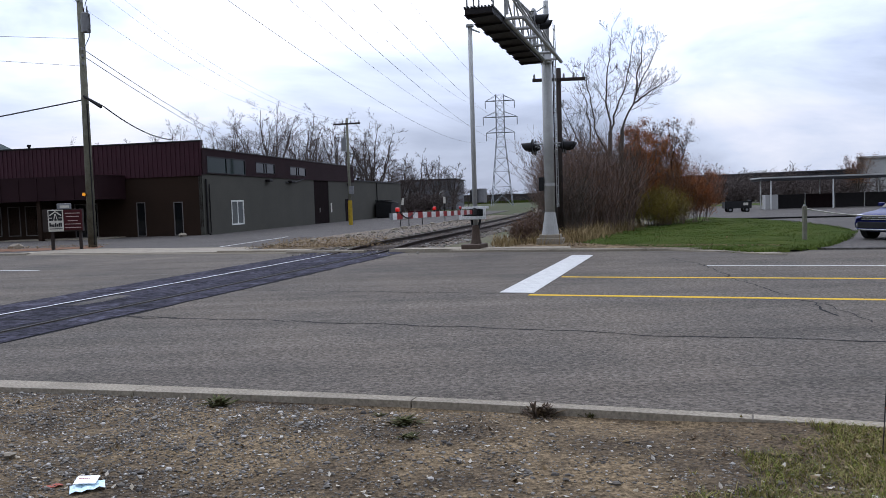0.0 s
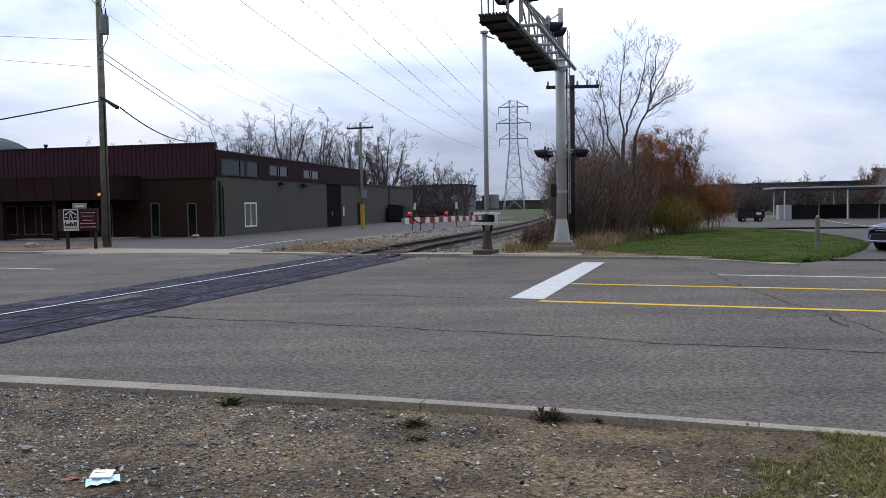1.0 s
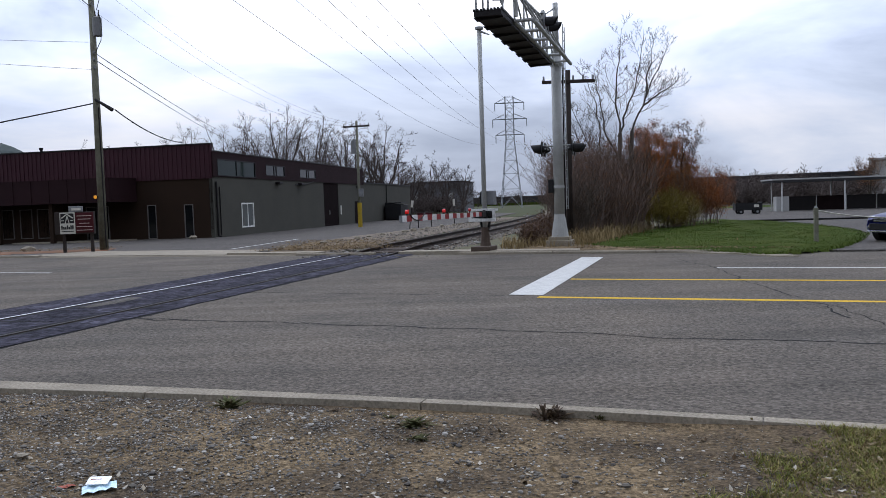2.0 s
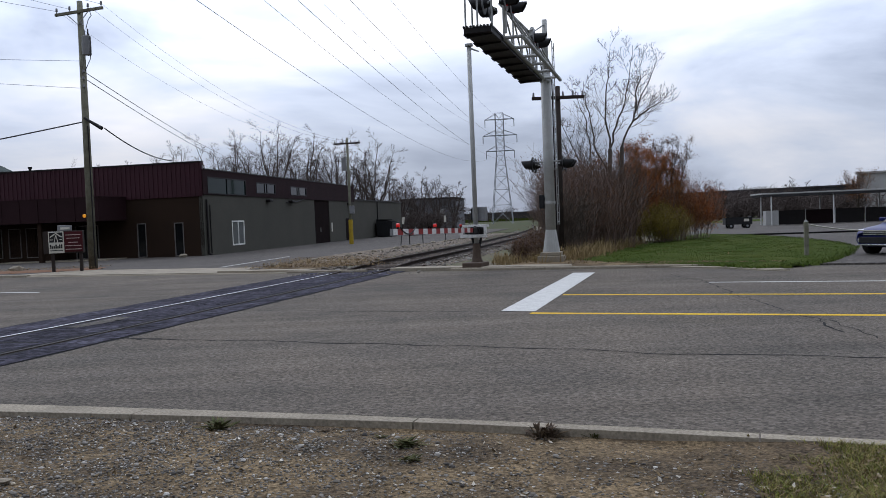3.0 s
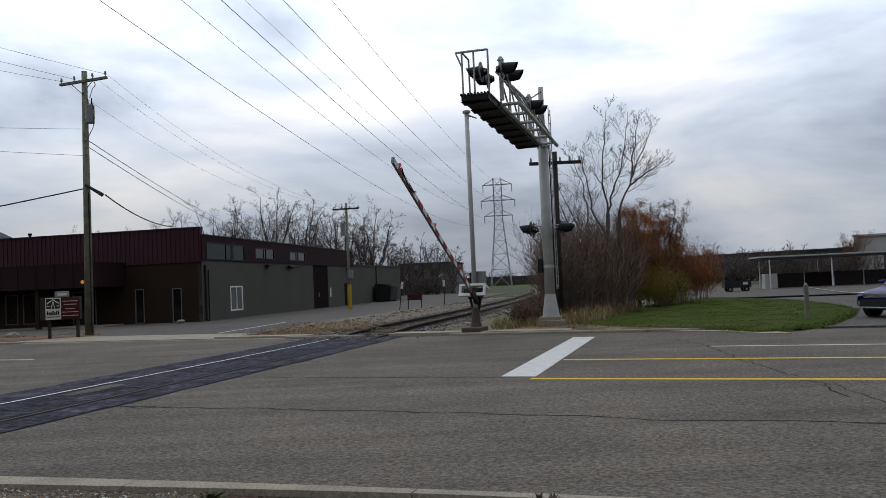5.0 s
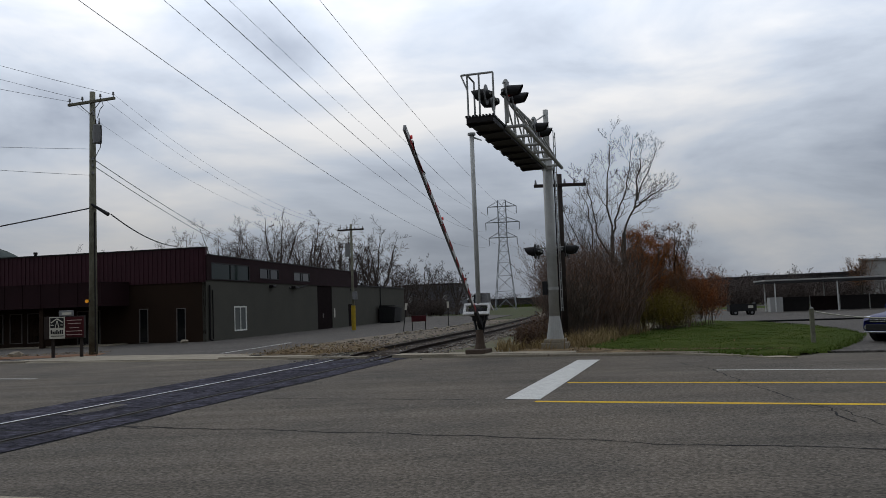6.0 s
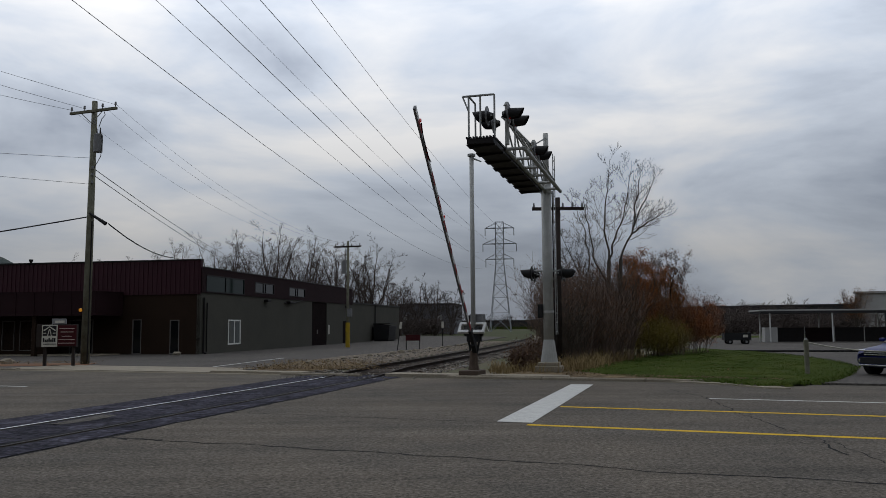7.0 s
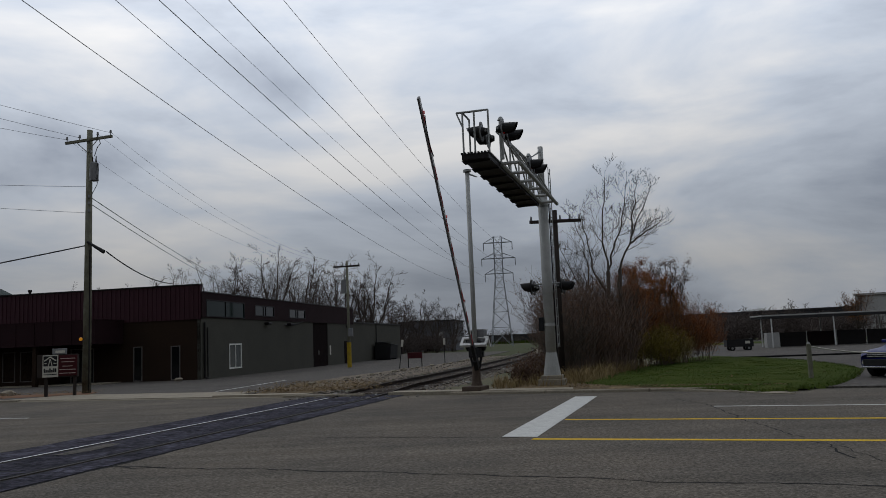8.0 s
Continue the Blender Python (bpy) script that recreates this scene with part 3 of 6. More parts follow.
# ---- railway ----
BAL = [tuple(trackpt(-2.4, y))[:2] for y in (7.0, 14, 26, 42, 60, 85, 112)]
BAR = [tuple(trackpt(2.6, y))[:2] for y in (112, 85, 60, 42, 26, 14, 6.4)]
ballast = bumpy("ballast", BAL + BAR, -0.07, 0.05, M_BALLAST, "grey-brown crushed stone ballast under the track", "ballast", amp=0.04)
railway = tagged(new("railway_track"), "single railway track of rusty rails on wooden ties", "railway track", kind="structure")
RAIL_PROF = [(-0.07, -0.16), (-0.07, -0.14), (-0.012, -0.12), (-0.012, -0.045), (-0.037, -0.03), (-0.037, 0.0), (0.037, 0.0), (0.037, -0.03), (0.012, -0.045), (0.012, -0.12), (0.07, -0.14), (0.07, -0.16)]


def rail_z(y):
    """Height of the rail heads: flush with the road, rising on to the ballast beyond it."""
    s = min(1.0, max(0.0, (y - 4.8) / 5.5))
    return 0.014 + 0.146 * s * s * (3 - 2 * s)


def rail(x, y0, y1, z, shiny):
    n = len(RAIL_PROF)
    k = max(2, int((y1 - y0) / 1.2))
    ys = [y0 + (y1 - y0) * i / k for i in range(k + 1)]
    verts = [tuple(trackpt(x + a, y, z(y) + b)) for y in ys for a, b in RAIL_PROF]
    faces = [(j * n + i, j * n + (i + 1) % n, (j + 1) * n + (i + 1) % n, (j + 1) * n + i) for j in range(k) for i in range(n)]
    r = raw("rail", verts, faces, M_RAIL, railway)
    verts = [tuple(trackpt(x + a, y, z(y) + b)) for y in ys for a, b in ((-0.024, 0.0), (-0.02, 0.004), (0.02, 0.004), (0.024, 0.0))]
    faces = [(j * 4 + i, j * 4 + i + 1, j * 4 + i + 5, j * 4 + i + 4) for j in range(k) for i in range(3)]
    raw("rail_head", verts, faces, shiny or M_RAIL, r)


for x in (-0.755, 0.755):
    rail(x, -20, 5.6, rail_z, M_RAILTOP if x < 0 else M_RAILDULL)
    rail(x, 5.6, 115, rail_z, None)
tie_me = bpy.data.meshes.new("tie")
tbm = bx(-1.3, 1.3, -0.115, 0.115, -0.10, 0.055, 0.012)
tbm.to_mesh(tie_me)
tbm.free()
tie_me.materials.append(M_TIE)
rng = random.Random(5)
y = 7.8
while y < 70:
    t = new("tie", tie_me)
    t.parent = railway
    q = trackpt(rng.uniform(-0.05, 0.05), y, rng.uniform(-0.05, -0.035))
    t.matrix_basis = pose(q.x, q.y, q.z, 0, 0, -track_at(20 + y)[1] + rng.uniform(-1.5, 1.5))
    y += 0.54

# crossing panels across the road
crossing = tagged(new("level_crossing"), "dark rubber and asphalt crossing panels between the rails", "level crossing", kind="structure")
rng = random.Random(8)
y = -20.0
while y < 5.0:
    ln = 2.44
    q = trackpt(0, y + ln / 2)
    part("crossing_panel", bx(-0.61, 0.48, -ln / 2 + 0.004, ln / 2 - 0.004, -0.04, 0.010 + rng.uniform(-0.002, 0.003), 0.006), M_CROSS, crossing, m=pose(q.x, q.y, 0, 0, rng.uniform(-0.1, 0.1), -track_at(q.y)[1]))
    y += ln


def ragged(name, x0, x1, z, material, a0, a1, seed, y0=-20.0, y1=7.2, step=0.16):
    """A strip along the track whose two edges wander by a0 and a1 metres."""
    verts, faces = [], []
    n = int((y1 - y0) / step)
    for i in range(n + 1):
        y = y0 + (y1 - y0) * i / n
        e0 = a0 * (noise.noise((y * 1.1, seed, 0)) + 0.7 * noise.noise((y * 3.7, seed, 4)))
        e1 = a1 * (noise.noise((y * 1.3, seed, 8)) + 0.7 * noise.noise((y * 4.1, seed, 12)))
        k = 5
        for j in range(k + 1):
            x = (x0 + e0) + (x1 + e1 - x0 - e0) * j / k
            zz = z - 0.003 if j in (0, k) else z + 0.003 * noise.noise((x * 2.0, y * 2.0, seed))
            verts.append(tuple(trackpt(x, y, zz)))
        if i:
            c = (k + 1) * i
            faces += [(c - k - 1 + j, c - k + j, c + 1 + j, c + j) for j in range(k)]
    return raw(name, verts, faces, material, crossing, smooth=True)


ragged("tar_bed", -1.90, 1.58, 0.0035, M_TAR, 0.06, 0.07, 4.4)
ragged("asphalt_infill", -1.84, -0.80, 0.0125, M_CROSS, 0.07, 0.015, 3.3)
ragged("asphalt_infill", 0.44, 0.60, 0.0105, M_CROSS, 0.01, 0.05, 5.6)
ragged("asphalt_infill", 0.90, 1.52, 0.0125, M_CROSS, 0.06, 0.06, 7.7)
ragged("worn_patch", -0.50, -0.16, 0.020, M_LOT, 0.10, 0.12, 2.2, -6.3, -4.9)

tagged(part("lot_edge", bx(0, 9.5, -0.2, 0.2, 0.0, 0.09, 0.03), M_TAR, m=pose(14.6, 45.9, 0.03, 0, 0, -14)), "low dark asphalt berm edging the far lot", "kerb", kind="structure")
tagged(part("lot_edge", bx(0, 7.5, -0.2, 0.2, 0.0, 0.09, 0.03), M_TAR, m=pose(23.8, 43.6, 0.03, 0, 0, -52)), "low dark asphalt berm edging the far lot", "kerb", kind="structure")
# two added walls, never in view: they darken reflections and block low sky
tagged(part("backdrop", bx(-160, 160, -1, 1, -0.1, 9.0), M_BACKDROP, m=ROAD @ pose(0, -38, 0)), "plain dark wall added behind the camera, out of view", "backdrop", kind="structure")
tagged(part("backdrop", bx(-1, 1, -60, 90, -0.1, 8.0), M_BACKDROP, m=pose(150, 20, 0, 0, 0, 0)), "plain dark wall added far to the right, out of view", "backdrop", kind="structure")

sheet("far_field", [(4, 86), (16, 84), (60, 130), (120, 330), (-60, 330), (-30, 150)], -0.03, M_FIELD, "open green and tan field beyond the yard", "field", thick=0.02)
sheet("grass_strip", [(22, 92), (46, 86), (60, 100), (26, 104)], 0.04, M_LAWN, "strip of green grass behind the far lot", "lawn", thick=0.02)

# ---- brown and grey building ----
bld = thing("industrial_building", BLDG, "low flat-roofed workshop building with maroon metal fascia and grey wall", "building")
W_L = -24.0
SIDE_END, ANNEX_END = 30.5, 50.5


def wall_with_holes(name, length, z0, z1, holes, thick, material, parent, m, label=""):
    """A wall along x, its outside at y=0 and body behind, cut through by holes (x0, x1, z0, z1)."""
    xs = sorted({0, length, *[h[0] for h in holes], *[h[1] for h in holes]})
    zs = sorted({z0, z1, *[h[2] for h in holes], *[h[3] for h in holes]})
    bm = B()
    for xa, xb in zip(xs, xs[1:]):
        for za, zb in zip(zs, zs[1:]):
            cx, cz = (xa + xb) / 2, (za + zb) / 2
            if any(h[0] < cx < h[1] and h[2] < cz < h[3] for h in holes):
                continue
            box(bm, xa, xb, 0, thick, za, zb)
    bmesh.ops.remove_doubles(bm, verts=bm.verts, dist=0.0005)
    seen, dead = {}, []
    for f in bm.faces:
        k = tuple(sorted(v.index for v in f.verts))
        if k in seen:
            dead += [f, seen[k]]
        seen[k] = f
    bmesh.ops.delete(bm, geom=list(set(dead)), context="FACES")
    return part(name, bm, material, parent, label, m=m)


def window(parent, x0, x1, z0, z1, m, frame_mat, glass, bars=(), depth=0.10, w=0.06, inner=None, name="window"):
    """A framed window set in a hole of a wall that runs along x."""
    bm = B()
    box(bm, x0, x1, -0.02, depth, z0, z0 + w)
    box(bm, x0, x1, -0.02, depth, z1 - w, z1)
    box(bm, x0, x0 + w, -0.02, depth, z0 + w, z1 - w)
    box(bm, x1 - w, x1, -0.02, depth, z0 + w, z1 - w)
    for b in bars:
        box(bm, b - w * 0.4, b + w * 0.4, -0.01, depth, z0 + w, z1 - w)
    fr = part(name, bm, frame_mat, parent, m=m)
    cuts = [x0 + w, *bars, x1 - w]
    for a, b in zip(cuts, cuts[1:]):
        part("pane", bx(a + 0.01, b - 0.01, 0.03, 0.04, z0 + w, z1 - w), glass, fr)
    if inner:
        part("curtain", bx(x0 + w, x1 - w, 0.12, 0.14, z0 + w, z1 - w), inner, fr)
    return fr


# side wall: runs along +y of the building, its outside faces +x
SIDE_M = Matrix(((0, -1, 0, 0), (1, 0, 0, 0), (0, 0, 1, 0), (0, 0, 0, 1)))
side_holes = [(3.75, 5.6, 0.5, 2.1), (19.5, 23.3, 0.0, 3.69)]
wall_with_holes("side_wall", SIDE_END, 0, 3.70, side_holes, 0.25, M_GREYWALL, bld, SIDE_M, "painted grey-green block wall")
band_holes = [(0.55, 6.0, 3.74, 4.80), (7.7, 11.1, 3.95, 4.72), (14.1, 17.6, 3.95, 4.66)]
# the side's shade is in this colour; the front keeps the plain maroon
wall_with_holes("side_fascia", SIDE_END + 0.4, 3.70, 5.2, band_holes, 0.25, M_SHADEMAROON, bld, Matrix.Translation((0.06, 0, 0)) @ SIDE_M, "maroon metal fascia in a shaded tone")
part("parapet_cap", bx(-0.22, 0.10, 0.2, SIDE_END + 0.45, 5.2, 5.26), M_DARKFRAME, bld)
SM = Matrix.Translation((0.06, 0, 0)) @ SIDE_M
window(bld, 0.55, 6.0, 3.74, 4.80, SM, M_DARKFRAME, M_BIGGLASS, bars=(3.2,), name="large_window")
window(bld, 7.7, 11.1, 3.95, 4.72, SM, M_DARKFRAME, M_GLASS, bars=(9.2, 9.6), name="clerestory_window")
window(bld, 14.1, 17.6, 3.95, 4.66, SM, M_DARKFRAME, M_GLASS, bars=(15.6, 16.0), name="clerestory_window")
window(bld, 3.75, 5.6, 0.5, 2.1, SIDE_M, M_WHITEFRAME, M_PALEGLASS, bars=(4.7,), w=0.09, inner=M_CURTAIN, name="white_window")
for y0 in (9.7, 14.0, 29.0):
    lamp = part("wall_lamp", bx(0.0, 0.34, y0 - 0.3, y0 + 0.3, 3.38, 3.56, 0.04), M_DARKFRAME, bld)
cab = B()
pts = [(0.05, 13.2, 3.42), (0.06, 14.4, 3.40), (0.06, 15.6, 3.52), (0.06, 17.0, 3.72)]
for a, b in zip(pts, pts[1:]):
    tube(cab, a, b, 0.035, n=6)
part("loose_cable", cab, M_WIRE, bld)
# big loading door
ld = part("loading_door", bx(-0.12, -0.04, 19.5, 23.3, 0.03, 3.69), M_DARKDOOR, bld, "tall dark maroon loading door")
for k in range(1, 8):
    part("door_slat", bx(-0.04, -0.025, 19.55, 23.25, 0.46 * k - 0.02, 0.46 * k + 0.02), M_DARKDOOR, ld)
part("door_handle", bx(-0.04, 0.02, 20.8, 20.95, 1.0, 1.35, 0.01), M_FRAME, ld)
part("notice", bx(0.0, 0.02, 23.75, 24.05, 0.95, 1.75), M_SIGNWHITE, bld, "small white notice")
part("side_door", bx(-0.02, 0.03, 28.0, 29.2, 0.03, 2.1), M_DARKDOOR, bld)
ds = tb((0.08, 0.3, 0.1), (0.08, 0.3, 3.4), 0.06, n=10)
tube(ds, (0.08, 0.3, 0.14), (0.28, 0.3, 0.05), 0.06, n=10)
part("downspout", ds, M_DARKFRAME, bld)
tb_ = tb((0.05, 0.75, 0.15), (0.05, 0.75, 3.1), 0.035, n=8)
part("conduit", tb_, M_DARKFRAME, bld)
# annex, lower
annex = Matrix.Translation((0, SIDE_END, 0)) @ SIDE_M
wall_with_holes("annex_wall", ANNEX_END - SIDE_END, 0, 3.85, [(7.8, 11.6, 0.0, 1.5)], 0.25, M_GREYWALL, bld, annex, "painted grey-green block wall")
part("annex_cap", bx(-0.25, 0.08, SIDE_END + 0.4, ANNEX_END + 0.05, 3.85, 3.97), M_DARKFRAME, bld)
part("annex_end_wall", bx(-20, -0.25, ANNEX_END - 0.25, ANNEX_END, 0, 3.85), M_GREYWALL, bld)
part("annex_pipe", tb((0.06, 39.3, 0.1), (0.06, 39.3, 3.8), 0.05, n=8), M_DARKFRAME, bld)
part("annex_recess", bx(-1.2, -0.9, 38, 42.4, 0, 1.6), M_DARKDOOR, bld)
part("roof", bx(W_L + 0.3, -0.3, 0.3, SIDE_END, 4.6, 4.7), M_DARKROOF, bld)
part("annex_roof", bx(W_L + 0.3, -0.3, SIDE_END + 0.4, ANNEX_END - 0.3, 3.5, 3.6), M_DARKROOF, bld)
part("back_wall", bx(W_L, -0.3, SIDE_END + 0.02, SIDE_END + 0.3, 0, 5.2), M_GREYWALL, bld)
part("west_wall", bx(W_L, W_L + 0.25, 0.3, ANNEX_END, 0, 4.5), M_GREYWALL, bld)
# front
FM = Matrix.Translation((W_L, 0, 0))
fh = [(22.05, 22.66, 0.05, 2.08), (19.6, 20.2, 0.05, 2.12), (15.4, 17.0, 0.05, 2.15)]
wall_with_holes("front_wall", 23.98, 0, 3.6, fh, 0.25, M_BROWN, bld, FM, "dark brown block wall")
part("front_fascia", bx(W_L, 0.0, -0.06, 0.2, 3.6, 5.62), M_MAROON, bld, "maroon ribbed metal fascia")
rib = bpy.data.meshes.new("rib")
rbm = bx(-0.03, 0.03, -0.095, -0.06, 3.62, 5.60, 0.008)
rbm.to_mesh(rib)
rbm.free()
rib.materials.append(M_MAROON)
x = -0.15
while x > W_L:
    r = new("rib", rib)
    r.parent = bld
    r.matrix_basis = Matrix.Translation((x, 0, 0))
    x -= 0.30
part("fascia_cap", bx(W_L, 0.03, -0.12, 0.25, 5.62, 5.70), M_DARKFRAME, bld)
window(bld, 22.05, 22.66, 0.05, 2.08, FM, M_FRAME, M_GLASS, w=0.05, name="slit_window")
window(bld, 19.6, 20.2, 0.05, 2.12, FM, M_FRAME, M_GLASS, w=0.05, name="slit_window")
dr = window(bld, 15.4, 17.0, 0.05, 2.15, FM, M_FRAME, M_GLASS, bars=(16.2,), w=0.07, name="entrance_door")
# canopy in front, its shade put into the darker maroon
cx1 = -5.0
part("canopy_fascia", bx(W_L, cx1, -2.9, -2.7, 2.35, 3.75), M_SHADEMAROON, bld, "sloping maroon canopy fascia in a shaded tone")
part("canopy_return", bx(cx1 - 0.2, cx1, -2.7, -0.1, 2.35, 3.75), M_SHADEMAROON, bld)
part("canopy_soffit", bx(W_L, cx1 - 0.2, -2.7, -0.1, 2.35, 2.42), M_DARKFRAME, bld)
cr = B()
v8 = [cr.verts.new(p) for p in ((W_L, -2.92, 3.75), (cx1 + 0.02, -2.92, 3.75), (cx1 + 0.02, -0.1, 3.78), (W_L, -0.1, 3.78), (W_L, -2.92, 3.70), (cx1 + 0.02, -2.92, 3.70), (cx1 + 0.02, -0.1, 3.72), (W_L, -0.1, 3.72))]
for f in ((0, 1, 2, 3), (7, 6, 5, 4), (0, 4, 5, 1), (1, 5, 6, 2), (2, 6, 7, 3), (3, 7, 4, 0)):
    cr.faces.new([v8[i] for i in f])
part("canopy_roof", cr, M_SHADEMAROON, bld)
x = cx1 - 0.3
while x > W_L:
    part("canopy_seam", bx(x - 0.015, x + 0.015, -2.93, -2.90, 2.37, 3.70), M_SHADEMAROON, bld)
    x -= 1.2
for x in (-9.0, -12.6, -16.5):
    part("canopy_post", bx(x - 0.12, x + 0.12, -2.75, -2.5, 0, 2.35, 0.01), M_BROWN, bld)
part("window_bay", bx(-23.5, -9.2, -1.3, -0.02, 0, 2.34), M_BROWN, bld)
for x in (-13.5, -12.2, -11.0):
    window(bld, x, x + 0.85, 0.3, 2.1, Matrix.Translation((0, -1.33, 0)), M_FRAME, M_GLASS, w=0.045, name="bay_window")
part("step", bx(-12, -5.0, -2.4, -0.3, 0, 0.09), M_CONC, bld)
# roof bits
va = tb((-3.4, 6, 4.6), (-3.4, 6, 6.0), 0.11, n=10)
tube(va, (-3.4, 6, 5.95), (-3.4, 6, 6.15), 0.2, n=10)
part("roof_vent", va, M_DARKFRAME, bld)
va = tb((-16.1, 6, 4.6), (-16.1, 6, 6.35), 0.09, n=10)
tube(va, (-16.1, 6, 6.35), (-16.1, 6, 6.5), 0.14, n=10)
part("roof_vent", va, M_DARKFRAME, bld)
part("roof_unit", bx(-19.6, -17.2, 3, 5, 4.7, 6.0, 0.05), M_DARKROOF, bld)
for y0 in (33.5, 37.5, 44):
    va = tb((-1.5, y0, 3.6), (-1.5, y0, 4.35), 0.12, n=8)
    part("roof_vent", va, M_DARKFRAME, bld)

# arched building behind, to the west
arch = thing("arched_shed", pose(-69.6, 84, 0, 0, 0, -10), "far shed with a rounded pale green metal roof", "building")
bm = B()
n = 20
vv = []
for k in range(n + 1):
    a = math.pi * k / n
    vv.append((12.5 * math.cos(a), 5.2 + 7.2 * math.sin(a)))
for y0 in (0, 24):
    for x, z in vv:
        bm.verts.new((x, y0, z))
bm.verts.ensure_lookup_table()
for k in range(n):
    bm.faces.new((bm.verts[k], bm.verts[k + 1], bm.verts[n + 2 + k], bm.verts[n + 1 + k]))
bm.faces.new([bm.verts[k] for k in range(n + 1)])
bm.faces.new([bm.verts[n + 1 + k] for k in range(n, -1, -1)])
part("roof", bm, mat("shed_roof", (0.032, 0.048, 0.046), rough=0.8), arch)
part("wall", bx(-12.4, 12.4, 0.1, 23.9, 0, 5.2), M_FARWALL, arch)


# ---- poles and cables ----
def utility_pole():
    pole = thing("utility_pole", pose(-15.75, 35.77, 0, 0, 0.3, -21), "tall weathered wooden utility pole with crossarm and transformer", "utility pole")
    part("shaft", tb((0, 0, 0), (0, 0, 11.9), 0.19, 0.12, 16), M_WOOD, pole, smooth=True)
    arm = part("crossarm", bx(-1.28, 1.42, -0.2, -0.09, 11.35, 11.47, 0.01), M_WOOD, pole)
    for x in (-1.2, -0.45, 0.6, 1.34):
        ins = tb((x, -0.145, 11.47), (x, -0.145, 11.58), 0.02, n=8)
        tube(ins, (x, -0.145, 11.56), (x, -0.145, 11.70), 0.055, 0.04, 10)
        part("insulator", ins, M_GREYBOX, arm)
    for s in (-1, 1):
        part("brace", tb((s * 0.62, -0.15, 11.36), (0, -0.15, 10.85), 0.02, n=6), M_GALV, pole)
    tr = B()
    tube(tr, (0.36, -0.08, 9.5), (0.36, -0.08, 10.3), 0.19, n=16)
    tube(tr, (0.36, -0.08, 10.3), (0.36, -0.08, 10.37), 0.19, 0.08, 16)
    t = part("transformer", tr, M_GREYBOX, pole, "grey can transformer", smooth=False)
    for dx in (-0.08, 0.08):
        part("bushing", tb((0.36 + dx, -0.08, 10.32), (0.36 + dx * 1.4, -0.08, 10.62), 0.03, 0.02, 8), M_BROWN, t)
    part("bracket", bx(0.1, 0.22, -0.12, -0.04, 9.7, 10.1), M_GALV, pole)
    part("conduit", tb((0.17, -0.05, 0.1), (0.15, -0.05, 6.4), 0.03, n=8), M_DARKFRAME, pole)
    lead = B()
    loop = [(0.62, -0.14, 11.5), (0.78, -0.16, 11.15), (0.60, -0.16, 11.0), (0.42, -0.14, 10.62)]
    loop2 = [(0.46, -0.1, 10.6), (0.62, -0.1, 10.0), (0.55, -0.1, 9.3), (0.2, -0.1, 8.8)]
    for run in (loop, loop2):
        for p, q in zip(run, run[1:]):
            tube(lead, p, q, 0.016, n=5)
    part("transformer_lead", lead, M_WIRE, pole)
    for z in (8.75, 8.45, 8.1):
        part("spool_insulator", tb((0.13, -0.12, z), (0.13, -0.12, z + 0.12), 0.05, n=8), M_GREYBOX, pole)
    fu = tb((0.3, -0.2, 10.75), (0.22, -0.2, 10.95), 0.03, n=8)
    part("fuse", fu, M_GREYBOX, pole)
    part("cable_weatherhead", tb((0.05, -0.12, 6.75), (0.85, 0.05, 6.25), 0.05, 0.09, 8), M_BLACK, pole, "black cable splice case")
    return pole


utility_pole()


def tpole(m, h, name, label, crossw=1.05, second=False):
    p = thing(name, m, label, "utility pole")
    part("shaft", tb((0, 0, 0), (0, 0, h), 0.125, 0.085, 12), M_DARKWOOD if second else M_WOOD, p, smooth=True)
    a = part("crossarm", bx(-crossw, crossw, -0.16, -0.06, h - 0.5, h - 0.38, 0.01), M_DARKWOOD, p)
    k = 6 if second else 4
    for i in range(k):
        x = -crossw * 0.93 + 2 * crossw * 0.93 * i / (k - 1)
        part("insulator", tb((x, -0.11, h - 0.38), (x, -0.11, h - 0.22), 0.045, 0.03, 8), M_GREYBOX, a)
    return p


yp = tpole(pose(-7.07, 60.88, 0, 0, 0, -12), 8.1, "utility_pole", "weathered wooden pole with crossarm and yellow guard at its foot")
part("guard", tb((0, 0, 0), (0, 0, 1.9), 0.165, n=14), M_YELLOWPIPE, yp, "yellow plastic pole guard")
part("meter_box", bx(0.05, 0.40, -0.3, -0.12, 2.35, 2.95, 0.02), M_GREYBOX, yp)
yt = tb((-0.3, -0.05, 5.6), (-0.3, -0.05, 6.6), 0.2, n=12)
part("transformer", yt, M_GREYBOX, yp)
tpole(pose(4.42, 30.33, 0, 0, 0.6, -6), 6.45, "telegraph_pole", "dark old telegraph pole with crossarm beside the signal mast", 0.98, True)


def cable(name, pts, r, label, category="cable", sag=0.0, group="", steps=24, material=None):
    """A hanging cable: runs through the given places, each span sagging."""
    way = [Vector(pts[0])]
    for a, b in zip(pts, pts[1:]):
        a, b = Vector(a), Vector(b)
        for i in range(1, steps + 1):
            t = i / steps
            way.append(a.lerp(b, t) - Vector((0, 0, sag * 4 * t * (1 - t))))
    v, f = hose_mesh(way, r)
    return tagged(raw(name, v, f, material or M_WIRE, smooth=True), label, category, group)


